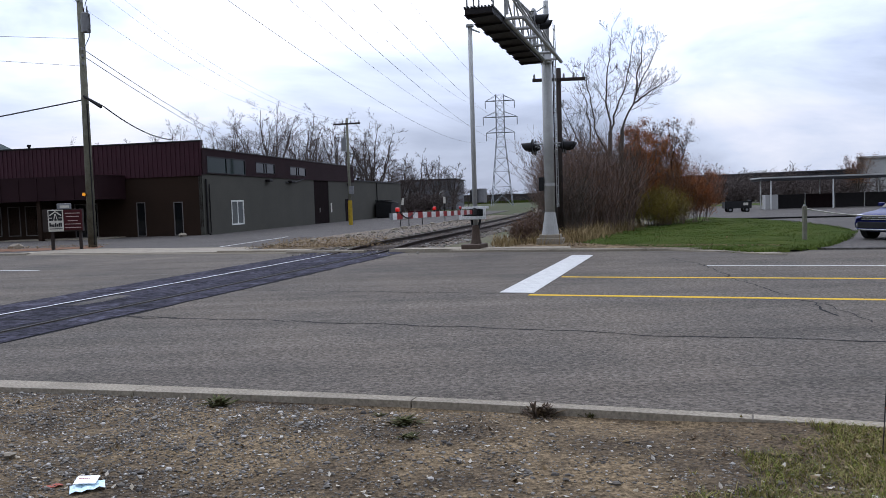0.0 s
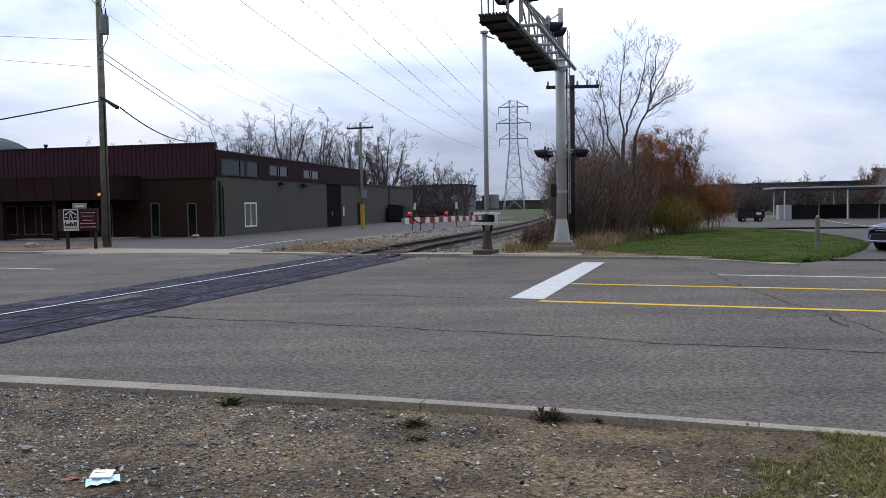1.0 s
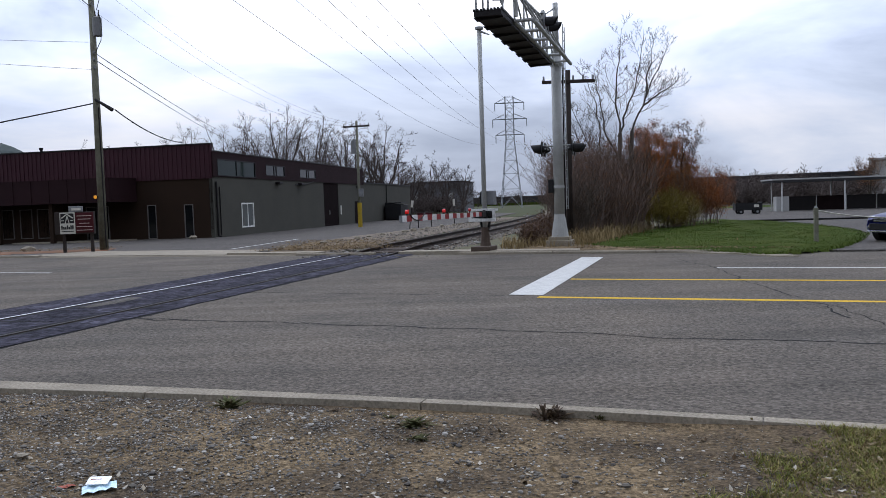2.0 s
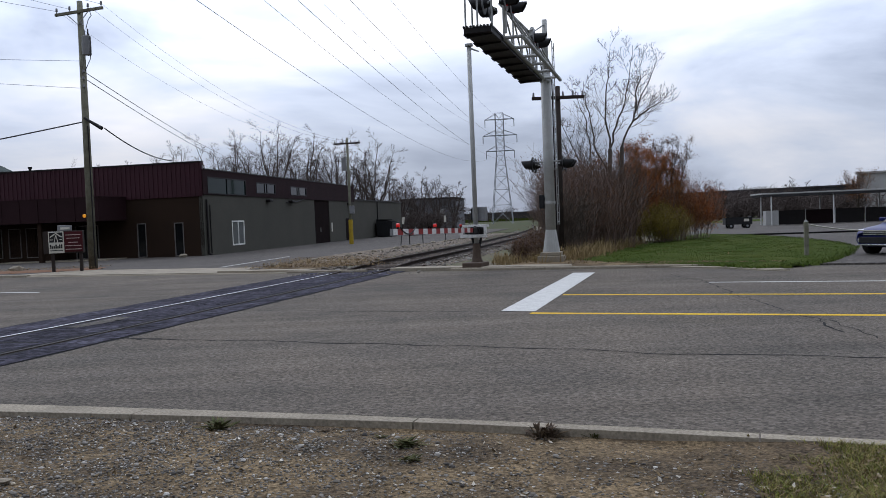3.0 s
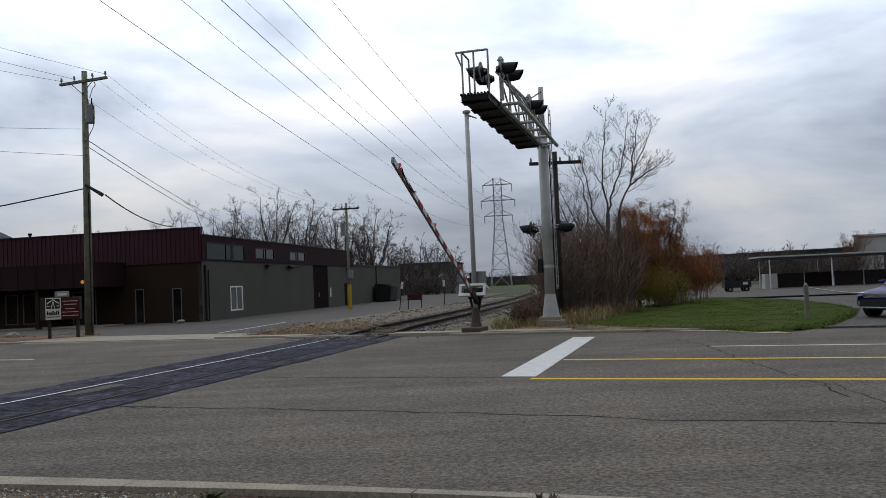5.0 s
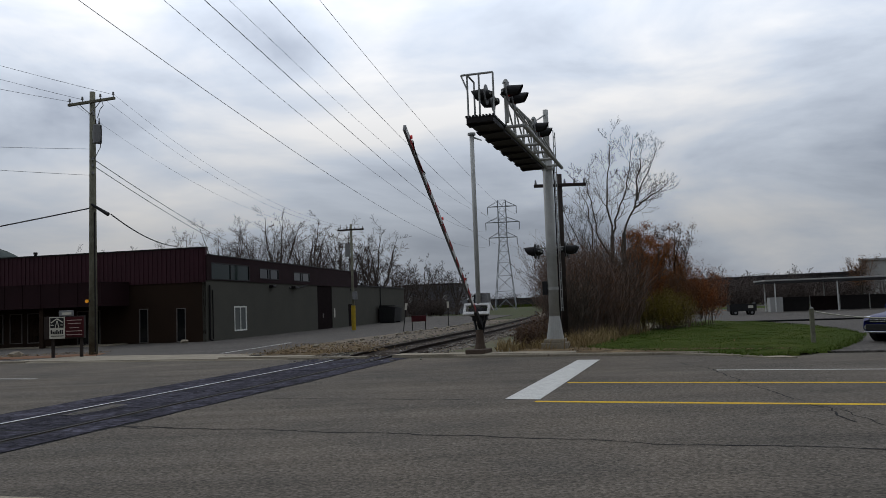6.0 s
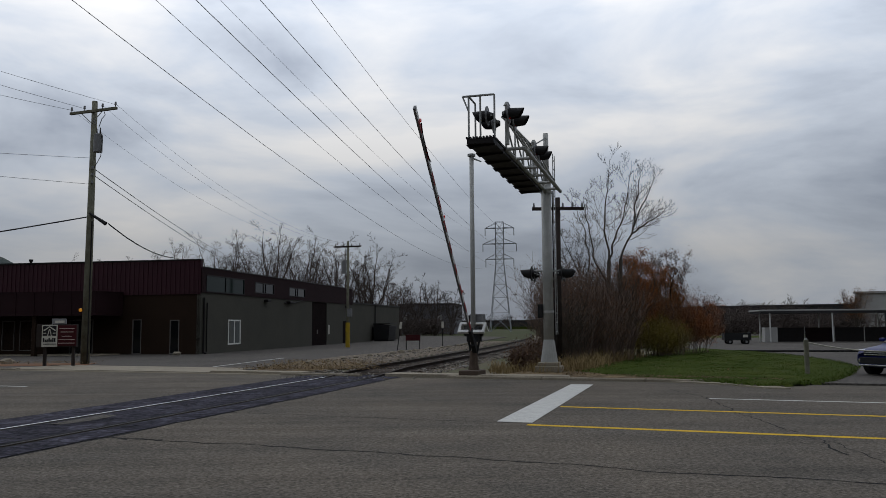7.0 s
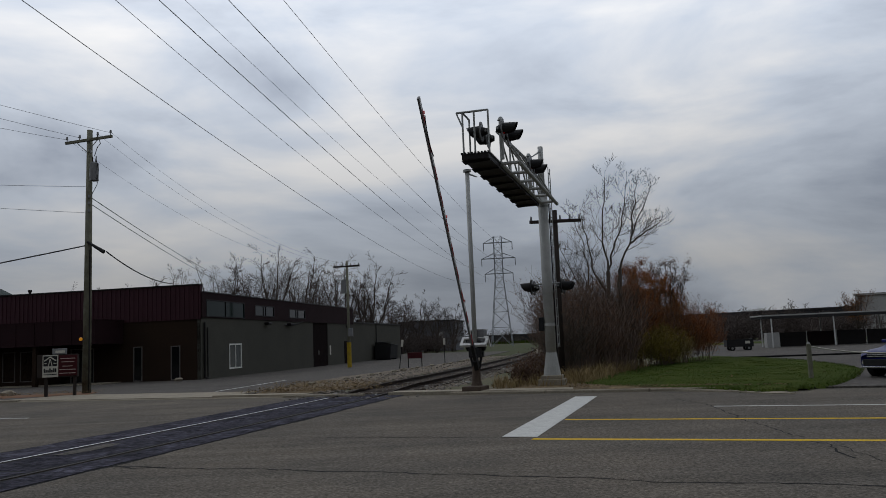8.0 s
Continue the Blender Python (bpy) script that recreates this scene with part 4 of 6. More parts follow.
# high-voltage lines: sagging curves towards the lattice tower
TAN8 = math.tan(radians(8))
for x_t, a2, a1, a0, r in ((11.5, 0.000430799, -0.0800513, 14.8166, 0.014), (10.6, 0.000423065, -0.0775924, 18.3079, 0.013), (18.3, 0.00034003, -0.045719, 11.4631, 0.012),
                        (11.3, 0.000342544, -0.047602, 19.6173, 0.011), (19.0, 0.000313512, -0.0239618, 12.2398, 0.012), (18.2, 0.000238578, -0.00296739, 14.9766, 0.012)):
    way = []
    for i in range(36):
        y = -70.0 + 7.7 * i
        way.append((x_t - TAN8 * (199.5 - y), y, a2 * y * y + a1 * y + a0 if y > 0 else a0 + a1 * y * 0.4))
    v, f = hose_mesh(way, r)
    tagged(raw("power_line", v, f, M_WIRE, smooth=True), "dark overhead power line sagging between towers", "power line", "overhead power lines")

P0 = Vector((-15.75, 35.77, 0))
for dx, z, to, zz, sg in ((1.34, 11.6, (-33, 17), 15.54, 0.4), (-0.45, 11.6, (-33, 18), 15.21, 0.4), (-1.2, 11.6, (-33, 19), 13.64, 0.4), (-0.1, 9.3, (-33, 18), 8.0, 0.3), (-0.1, 8.1, (-33, 18), 8.27, 0.3)):
    cable("overhead_wire", [P0 + Vector((dx * 0.93, -dx * 0.35, z)), (to[0], to[1], zz)], 0.008, "thin overhead wire from the wooden pole", sag=sg)
cable("service_cable", [P0 + Vector((-0.1, 0, 6.6)), (-34, 20, 0.94)], 0.03, "black service cable from the wooden pole", sag=0.2)
cable("service_cable", [P0 + Vector((0.8, 0.1, 6.3)), (-16.95, 50.60, 6.01)], 0.03, "black service cable from pole to building roof", sag=0.3)
for dz, zb, r in ((8.8, 10.5, 0.018), (8.5, 9.9, 0.018)):
    cable("overhead_wire", [P0 + Vector((0.1, 0, dz)), (-26.3, 96.5, zb)], r, "overhead wire running back over the building", sag=0.25)
for dx in (-1.2, 0.6, 1.34):
    cable("overhead_wire", [P0 + Vector((dx * 0.93, -dx * 0.35, 11.6)), (-7.1 + dx * 0.8, 60.9, 7.75)], 0.005, "thin overhead wire between the wooden poles", sag=1.4)


def lattice_tower(m, h, label):
    tw = thing("lattice_tower", m, label, "pylon", "steel pylons")
    def half(z):
        t = z / h
        return 2.6 * (1 - t / 0.62) + 1.0 * (t / 0.62) if t < 0.62 else 1.0
    for sx in (-1, 1):
        for sy in (-1, 1):
            bm = B()
            for z0, z1 in ((0, 0.62 * h), (0.62 * h, h)):
                a, b = half(z0), half(z1)
                tube(bm, (sx * a, sy * a, z0), (sx * b, sy * b, z1), 0.075, n=5)
            part("leg", bm, M_TOWER, tw)
    zs = [0, 0.17, 0.31, 0.43, 0.53, 0.62, 0.69, 0.76, 0.83, 0.9, 1.0]
    for i, (a, b) in enumerate(zip(zs, zs[1:])):
        segs = []
        za, zb = a * h, b * h
        ha, hb = half(za), half(zb)
        ca = [(-ha, -ha, za), (ha, -ha, za), (ha, ha, za), (-ha, ha, za)]
        cb = [(-hb, -hb, zb), (hb, -hb, zb), (hb, hb, zb), (-hb, hb, zb)]
        for k in range(4):
            j = (k + 1) % 4
            segs += [(ca[k], cb[j], 0.036, 0.036), (ca[j], cb[k], 0.036, 0.036), (cb[k], cb[j], 0.036, 0.036)]
        v, f = lines_mesh(segs)
        raw("bracing", v, f, M_TOWER, tw)
    for z, w in ((0.66, 3.5), (0.80, 4.2), (0.945, 3.6)):
        segs = [((-w, 0, z * h), (w, 0, z * h), 0.12, 0.12)]
        for s in (-1, 1):
            for yy in (-1, 1):
                segs += [((s * w, 0, z * h), (s * 1.0, yy * 1.0, z * h), 0.07, 0.07), ((s * w, 0, z * h), (s * 1.0, yy * 1.0, z * h + 1.3), 0.05, 0.05)]
        v, f = lines_mesh(segs)
        a = raw("cross_arm", v, f, M_TOWER, tw)
        for s in (-1, 1):
            v, f = lines_mesh([((s * w, 0, z * h), (s * w, 0, z * h - 1.9), 0.10, 0.10)])
            raw("insulator", v, f, M_TOWER, a)
    return tw


lattice_tower(pose(14.8, 199.5, 0, 0, 0, -8), 27.4, "tall grey steel lattice pylon carrying six lines")
lattice_tower(pose(49, 400, 0, 0, 0, -8), 27.4, "distant grey steel lattice pylon")


# ---- crossing signals ----
def flasher(parent, x, y, z, side, lit=False, back=None):
    """A round flashing signal: backing disc, hood along side * x and red lens."""
    bm = tb((x - 0.012, y, z), (x + 0.012, y, z), 0.25, n=24)
    disc = part("signal_backing", bm, back or M_BLACK, parent, "round backing disc")
    part("lamp_housing", tb((x - side * 0.16, y, z), (x - side * 0.01, y, z), 0.07, 0.13, 14), M_BLACK, disc)
    verts, faces = [], []
    n = 18
    for r0, x0, cut in ((0.145, 0.012, 0.0), (0.125, 0.34, 0.0)):
        for k in range(n + 1):
            a = radians(-60 + 300 * k / n)
            fx = x0 if x0 < 0.1 else 0.24 + 0.07 * (1 + math.sin(a))
            verts.append((x + side * fx, y + r0 * math.cos(a), z + r0 * math.sin(a)))
    for k in range(n):
        faces.append((k, k + 1, n + 2 + k, n + 1 + k))
    h = raw("hood", verts, faces, M_BLACK, disc)
    so = h.modifiers.new("thickness", "SOLIDIFY")
    so.thickness = 0.008
    part("lens", tb((x + side * 0.012, y, z), (x + side * 0.03, y, z), 0.125, 0.11, 20), M_REDGLOW if lit else M_REDDULL, disc, "red signal lens")
    return disc


def signal_pair(parent, x, y, z, side, lit=(False, False), half=0.38, back=None):
    tubebm = tb((x, y - half - 0.1, z), (x, y + half + 0.1, z), 0.03, n=8)
    part("signal_bracket", tubebm, M_GALV, parent)
    for s, k in ((-1, 0), (1, 1)):
        flasher(parent, x + side * 0.12, y + s * half, z, side, lit[k], back)


MAST = on_road(-6.42, 26.09, 0.1, 5.5)
cant = thing("cantilever_signal", MAST, "grey aluminium cantilever signal mast with walkway truss over the road", "railway signal")
bm = tb((0, 0, 0.3), (0, 0, 6.25), 0.175, 0.165, 24)
part("mast", bm, M_ALU, cant, smooth=True)
bm = tb((0, 0, 0.28), (0, 0, 1.05), 0.29, 0.172, 20)
part("mast_foot", bm, M_ALU, cant)
bm = bx(-0.42, 0.42, -0.42, 0.42, -0.12, 0.18, 0.02)
box(bm, -0.34, 0.34, -0.34, 0.34, 0.18, 0.3, 0.02)
part("foundation", bm, M_CONC, cant)
for z in (1.9, 3.0, 5.9):
    part("mast_band", tb((0, 0, z), (0, 0, z + 0.09), 0.19, n=24), M_ALU, cant)
part("mast_top", tb((0.02, 0, 6.25), (0.02, 0, 7.95), 0.092, 0.088, 20), M_ALU, cant, smooth=True)
part("mast_cap", tb((0, 0, 6.25), (0, 0, 6.31), 0.19, 0.12, n=24), M_ALU, cant)
for s in (-1, 1):
    part("guy_rod", tb((0.02, s * 0.06, 7.8), (-0.03, -2.6, 6.95), 0.016, n=6), M_GALV, cant)
bm = B()
for k in (-1, 1):
    tube(bm, (0.27 + 0.0, k * 0.2, 1.2), (0.27, k * 0.2, 7.2), 0.016, n=6)
for k in range(20):
    tube(bm, (0.27, -0.2, 1.3 + 0.3 * k), (0.27, 0.2, 1.3 + 0.3 * k), 0.012, n=6)
part("ladder", bm, M_GALV, cant)
part("junction_box", bx(-0.34, -0.17, -0.14, 0.14, 1.75, 2.2, 0.02), M_BLACK, cant)
part("conduit", tb((0.19, 0.08, 0.3), (0.19, 0.08, 6.0), 0.022, n=6), M_DARKFRAME, cant)
ARM = 7.95
# truss of four chords over the lanes
X0, X1, Z0, Z1 = -0.03, 0.44, 6.0, 6.75
for x in (X0, X1):
    part("chord", tb((x, 0.30, Z0), (x, -ARM + 1.3, Z0), 0.058, n=12), M_ALU, cant)
part("top_chord", tb((X0, -0.1, Z1 + 0.35), (X0, -ARM + 0.9, Z1), 0.04, n=10), M_ALU, cant)
N = 5
for k in range(N + 1):
    y0 = -0.3 - (ARM - 1.6) * k / N
    y1 = -0.3 - (ARM - 1.6) * (k + 1) / N
    part("truss_cross", tb((X0, y0, Z0), (X1, y0, Z0), 0.045, n=10), M_ALU, cant)
    zt = Z1 + 0.35 * (1 - k / N)
    part("truss_post", tb((X0, y0, Z0), (X0, y0, zt), 0.026, n=8), M_ALU, cant)
    if k < N:
        part("truss_diagonal", tb((X0, y0, Z0), (X0, y1, zt - 0.05), 0.024, n=8), M_ALU, cant)
        part("truss_diagonal", tb((X1, y0, Z0), (X0, y1, zt - 0.05), 0.028, n=8), M_ALU, cant)
# walkway with serrated grating planks
WX0, WX1 = -0.72, -0.06
wk = part("walkway", bx(WX0, WX1, -ARM - 0.1, -0.4, Z0 - 0.125, Z0 + 0.0), M_DARKFRAME, cant, "dark steel grating walkway")
for k in range(8):
    y0 = -0.8 - (ARM - 0.9) * k / 7
    bm = B()
    tri = [(WX0 - 0.07, Z0 - 0.10), (WX0 + 0.02, Z0 - 0.20), (WX1, Z0 - 0.155), (WX1, Z0 - 0.10)]
    lo = [bm.verts.new((x, y0 - 0.04, z)) for x, z in tri]
    hi = [bm.verts.new((x, y0 + 0.04, z)) for x, z in tri]
    bm.faces.new(lo)
    bm.faces.new(hi[::-1])
    for j in range(4):
        bm.faces.new((lo[j], hi[j], hi[(j + 1) % 4], lo[(j + 1) % 4]))
    part("walkway_bearer", bm, M_DARKFRAME, wk)
for k in range(9):
    x = WX0 + (WX1 - WX0) * k / 8
    part("grating_bar", bx(x - 0.02, x + 0.02, -ARM - 0.12, -0.4, Z0 + 0.0, Z0 + 0.05), M_DARKFRAME, wk)
# end railing
rl = part("railing", tb((WX0 - 0.12, -ARM, Z0 + 1.08), (-0.05, -ARM, Z0 + 1.08), 0.028, n=8), M_GALV, cant)
for p in ((WX0 + 0.03, -ARM), (-0.4, -ARM), (-0.05, -ARM), (WX0 + 0.03, -ARM + 0.7)):
    part("railing_post", tb((*p, Z0), (*p, Z0 + 1.08), 0.024, n=8), M_GALV, rl)
part("railing_brace", tb((WX0 - 0.12, -ARM, Z0 + 1.08), (WX0 + 0.03, -ARM, Z0 + 0.7), 0.02, n=8), M_GALV, rl)
part("railing_side", tb((WX0 + 0.03, -ARM, Z0 + 1.08), (WX0 + 0.03, -ARM + 0.7, Z0 + 1.08), 0.024, n=8), M_GALV, rl)
# signal posts on the arm
for y0, zt in ((-ARM + 0.8, 6.85), (-ARM + 4.9, 6.8)):
    part("signal_post", tb((0.1, y0, Z0), (0.1, y0, zt + 0.15), 0.055, n=12), M_ALU, cant)
    part("bell", tb((0.1, y0, zt + 0.15), (0.1, y0, zt + 0.24), 0.09, 0.04, 12), M_GALV, cant)
signal_pair(cant, 0.1, -ARM + 0.8, 6.68, 1, (True, False), back=M_GREYBOX)
signal_pair(cant, -0.2, -ARM + 0.8, 6.66, -1, back=M_GREYBOX)
signal_pair(cant, 0.1, -ARM + 4.9, 6.62, 1, back=M_GREYBOX)
# mast signals
part("signal_crossbar", tb((-0.55, 0, 3.3), (0.55, 0, 3.3), 0.03, n=8), M_GALV, cant)
signal_pair(cant, -0.36, 0.0, 3.2, -1, half=0.3)
signal_pair(cant, 0.40, 0.0, 3.2, 1, half=0.3)

# gate mast with its lifting arm
GATE = on_road(-8.37, 24.12, 0.1, -21 + 21.42)
gate = thing("crossing_gate", GATE, "railway crossing gate mast with white bracket and grey housing", "crossing gate")
part("mast", tb((0, 0, 0.3), (0, 0, 6.95), 0.075, 0.07, 16), M_ALU, gate, smooth=True)
bm = bx(-0.32, 0.32, -0.55, 0.25, -0.12, 0.13, 0.03)
part("foundation", bm, M_RUSTBASE, gate)
part("mast_foot", tube(tb((0, 0, 0.12), (0, 0, 0.26), 0.19, 0.15, 10), (0, 0, 0.26), (0, 0, 0.72), 0.145, 0.115, 10), M_RUSTBASE, gate)
part("mast_cap", tb((0, 0, 6.95), (0, 0, 7.02), 0.13, n=12), M_GALV, gate)
part("top_bracket", tb((0, 0, 6.9), (0.33, 0, 6.75), 0.035, 0.02, 8), M_GALV, gate)
part("gate_housing", bx(-0.14, 0.28, 0.09, 0.42, 1.42, 1.88, 0.03), M_GREYBOX, gate, "grey gate motor housing")
part("housing_door", bx(-0.20, -0.145, 0.12, 0.40, 1.46, 1.84, 0.015), M_BLACK, gate)
# the white counterweight frame swings with the arm about a pivot behind the mast
bracket = part("gate_bracket", bx(-0.46, 0.42, -0.56, -0.49, 0.16, 0.24, 0.008), M_WPAINT, gate, "white painted steel frame that swings with the arm")
part("frame_bar", bx(-0.46, 0.42, -0.56, -0.47, -0.17, -0.07, 0.008), M_WPAINT, bracket)
for x in (-0.42, 0.38):
    part("frame_bar", bx(x - 0.04, x + 0.04, -0.555, -0.495, -0.07, 0.16), M_WPAINT, bracket)
    part("frame_bar", bx(x - 0.03, x + 0.03, -0.49, -0.18, 0.165, 0.235), M_WPAINT, bracket)
gear = bx(-0.34, 0.30, -0.46, -0.20, -0.06, 0.13, 0.03)
for x in (-0.2, -0.05, 0.12):
    tube(gear, (x, -0.52, 0.04), (x, -0.44, 0.04), 0.07, n=14)
part("gate_mechanism", gear, M_BLACK, bracket)
for x in (-0.2, 0.2):
    part("strut", tb((x, 0.06, 1.15), (x * 0.45, 0.02, 0.62), 0.04, n=8), M_BLACK, gate)
part("pivot_box", bx(-0.2, 0.2, -0.12, 0.3, 1.0, 1.30, 0.03), M_BLACK, gate)

# arm: keyed to lift; local x along the arm
arm = thing("gate_arm", Matrix(), "red and white striped crossing gate arm, lifting", "gate arm")
AL = 8.45
k, xx = 0, 0.35
while xx < AL - 0.01:
    x1 = min(AL, xx + 0.41)
    part("stripe", bx(xx, x1, -0.03, 0.03, -0.066, 0.066), M_WPAINT if k % 2 else M_RPAINT, arm)
    xx = x1
    k += 1
part("arm_underside", bx(0.36, AL, -0.028, 0.028, -0.074, -0.069), M_GREYBOX, arm)
part("arm_hub", bx(-0.25, 0.36, -0.05, 0.05, -0.10, 0.10, 0.02), M_BLACK, arm)
part("counterweight", bx(-0.62, -0.24, -0.07, 0.07, -0.13, 0.13, 0.02), M_BLACK, arm)
part("arm_tip", bx(AL, AL + 0.03, -0.032, 0.032, -0.07, 0.07), M_GREYBOX, arm)
for xl, lit in ((AL - 0.45, True), (AL - 3.6, True), (1.9, False)):
    lm = tb((xl, -0.035, 0.145), (xl, 0.035, 0.145), 0.045, n=14)
    lp = part("arm_lamp", lm, M_REDGLOW if lit else M_REDDULL, arm, "small red arm lamp")
    part("lamp_stem", bx(xl - 0.02, xl + 0.02, -0.02, 0.02, 0.066, 0.11), M_BLACK, lp)
segs = []
for i in range(8):
    t0, t1 = i / 8, (i + 1) / 8
    segs.append(((AL - 0.5 - 1.2 * t0, 0.04, 0.1 - 0.6 * t0 * (1 - t0)), (AL - 0.5 - 1.2 * t1, 0.04, 0.1 - 0.6 * t1 * (1 - t1)), 0.014, 0.014))
v, f = lines_mesh(segs, 5)
raw("arm_cable", v, f, M_BLACK, arm)

GATE_ANGLES = [(0.0, 0.5), (2.8, 0.5), (3.0, 1.0), (3.2, 3.0), (3.5, 6.5), (4.0, 11.5), (4.5, 16.5), (5.0, 21.5), (5.5, 26.5), (6.0, 31.5), (6.5, 36), (7.0, 41), (7.5, 46), (8.0, 50.5)]


# ---- trees and shrubs ----
def unit(v):
    return v / (np.linalg.norm(v) + 1e-9)


def sprout(rng, path, r0, r1, ln, depth, count, segs, tips, thin, start=0.2, up=0.3):
    """A limb along a path, with side branches that fork again down to twigs."""
    n = len(path) - 1
    for i in range(n):
        segs.append((path[i], path[i + 1], r0 + (r1 - r0) * i / n, r0 + (r1 - r0) * (i + 1) / n))
    tips.append(path[-1])
    if depth == 0:
        return
    az = rng.uniform(0, 6.28)
    for k in range(count):
        t = start + (1 - start) * (k + rng.random()) / count
        f = t * n
        i = min(n - 1, int(f))
        p = path[i] + (path[i + 1] - path[i]) * (f - i)
        d = unit(path[i + 1] - path[i])
        az += 2.4 + rng.gauss(0, 0.5)
        side = np.array([math.cos(az), math.sin(az), 0.0])
        side = unit(side - d * float(side @ d))
        a = radians(rng.uniform(26, 60))
        e = d * math.cos(a) + side * math.sin(a)
        reach = ln * rng.uniform(0.5, 1.2) * (1.1 - 0.65 * t)
        m = 4 if depth > 1 else 3
        q, pts = p, [p]
        for _ in range(m):
            e = unit(e + np.array([rng.gauss(0, 0.14), rng.gauss(0, 0.14), up * 0.3 + rng.gauss(0, 0.08)]))
            q = q + e * reach / m
            pts.append(q)
        rr = max((r0 + (r1 - r0) * t) * rng.uniform(0.30, 0.50), thin)
        sprout(rng, pts, rr, max(rr * 0.45, thin * 0.8), reach * 0.62, depth - 1, max(5, int(count * 0.72)), segs, tips, thin, 0.2, up)


def fan(rng, h, w, n, fork, wander=0.03):
    """A trunk and n leaders that spread from the fork and turn upwards."""
    top = np.array([rng.gauss(0, 0.02) * h, rng.gauss(0, 0.02) * h, fork * h])
    trunk = [np.array([0, 0, -0.1]), top * 0.5 + np.array([rng.gauss(0, 0.01) * h, 0, 0]), top]
    paths = []
    for k in range(n):
        az = 6.283 * k / n + rng.uniform(-0.4, 0.4)
        reach = w * (0.2 if k == 0 else rng.uniform(0.45, 1.0))
        zt = h * (1.0 if k == 0 else rng.uniform(0.70, 0.97))
        pts, jit = [], np.zeros(3)
        for i in range(9):
            s = i / 8
            if i:
                jit = jit + np.array([rng.gauss(0, wander), rng.gauss(0, wander), 0]) * h * 0.35
            r = reach * s ** 0.85
            pts.append(np.array([top[0] + r * math.cos(az), top[1] + r * math.sin(az), top[2] + (zt - top[2]) * s]) + jit)
        paths.append(pts)
    return trunk, paths


def tree(name, x, y, h, seed, label, category="tree", w=3.0, n=5, fork=0.25, radius=0.14, depth=3, count=8, branch=0.28, bark=None, group="", thin=0.006, up=0.3, leaders=None):
    """A bare tree: trunk and leaders as one part, branches and twigs as its crown."""
    rng = random.Random(seed)
    t = thing(name, pose(x, y, 0), label, category, group)
    trunk, paths = fan(rng, h, w, n, fork)
    if leaders:
        trunk = [np.array(p, float) for p in leaders[0]]
        paths = []
        for line in leaders[1:]:
            pts = [np.array(line[0], float)]
            for a, b in zip(line, line[1:]):
                a, b = np.array(a, float), np.array(b, float)
                for k in (1, 2, 3):
                    pts.append(a + (b - a) * k / 3 + np.array([rng.gauss(0, 0.035), rng.gauss(0, 0.05), 0]))
            paths.append(pts)
    big, small, tips = [], [], []
    for i in range(len(trunk) - 1):
        big.append((trunk[i], trunk[i + 1], radius * (1.15 - 0.1 * i), radius * (1.05 - 0.1 * i)))
    for pts in paths:
        segs = []
        sprout(rng, pts, radius * 0.52, max(radius * 0.07, thin), h * branch, depth, count, segs, tips, thin, 0.12, up)
        big += segs[:len(pts) - 1]
        small += segs[len(pts) - 1:]
    v, f = lines_mesh(big, 7)
    raw("trunk", v, f, bark or M_BARK, t, smooth=True)
    v, f = lines_mesh(small, 3)
    tagged(raw("crown", v, f, bark or M_BARK, t), kind="stuff")
    return t, tips


def add_leaves(t, tips, seed, count, spread, size, material, zmin=0.3, name="foliage"):
    rng = random.Random(seed)
    pts = []
    for _ in range(count):
        p = tips[rng.randrange(len(tips))]
        q = (p[0] + rng.gauss(0, spread), p[1] + rng.gauss(0, spread), p[2] + rng.gauss(0, spread))
        if q[2] > zmin:
            pts.append(q)
    v, f = leaves(pts, size, rng)
    tagged(raw(name, v, f, material, t), kind="stuff")


# skyline behind the building
FAR = [(-28.5, 108.3, 13.7), (-33.0, 114.8, 12.6), (-22.8, 105.7, 14.9), (-18.7, 110.3, 14.3), (-13.6, 109.1, 13.1), (-9.6, 111.5, 13.0), (-8.2, 119.7, 8.4), (-4.0, 134.9, 9.5), (1.6, 140.0, 7.8),
       (-37.3, 114.0, 13.2), (-43.0, 117.7, 11.6), (-47.9, 110.9, 10.6), (-55.0, 118.0, 11.2), (-25.5, 112, 13.0), (-21.0, 118, 13.4), (-16.0, 116, 12.6), (-11.8, 118, 12.0), (-6.5, 128, 8.6), (-1.0, 140, 8.8), (-31, 124, 12.4)]
for i, (x, y, h) in enumerate(FAR):
    tree("bare_tree", x, y, h, 100 + i, "tall bare leafless tree behind the workshop" if h > 10 else "small bare leafless tree beyond the yard", w=h * (0.33 + 0.05 * (i % 3)), n=5 + i % 3, fork=0.20 + 0.05 * (i % 2), radius=0.12 + 0.013 * h,
         depth=3, count=10, branch=0.29, bark=M_FARBARK, group="bare trees on the skyline", thin=0.0115, up=0.12)
RIGHT = [(48.2, 142.0, 6.4), (59.6, 159.2, 6.2), (64.2, 146.6, 6.6), (48.5, 152.5, 6.6), (74.0, 140, 5.0)]
for i, (x, y, h) in enumerate(RIGHT):
    tree("bare_tree", x, y, h, 130 + i, "small bare tree beyond the far lot", w=2.6, n=6, fork=0.2, radius=0.15, depth=2, count=9, branch=0.3, bark=M_FARBARK, group="bare trees beyond the lot", thin=0.022)
t, tips = tree("brown_tree", 51.2, 99.0, 5.2, 140, "round tree with thin brown leaves beyond the carport", w=2.0, n=7, fork=0.2, radius=0.13, depth=2, count=9, branch=0.3, bark=M_FARBARK, thin=0.018)
add_leaves(t, tips, 141, 2600, 0.25, 0.07, M_BROWNLEAF)

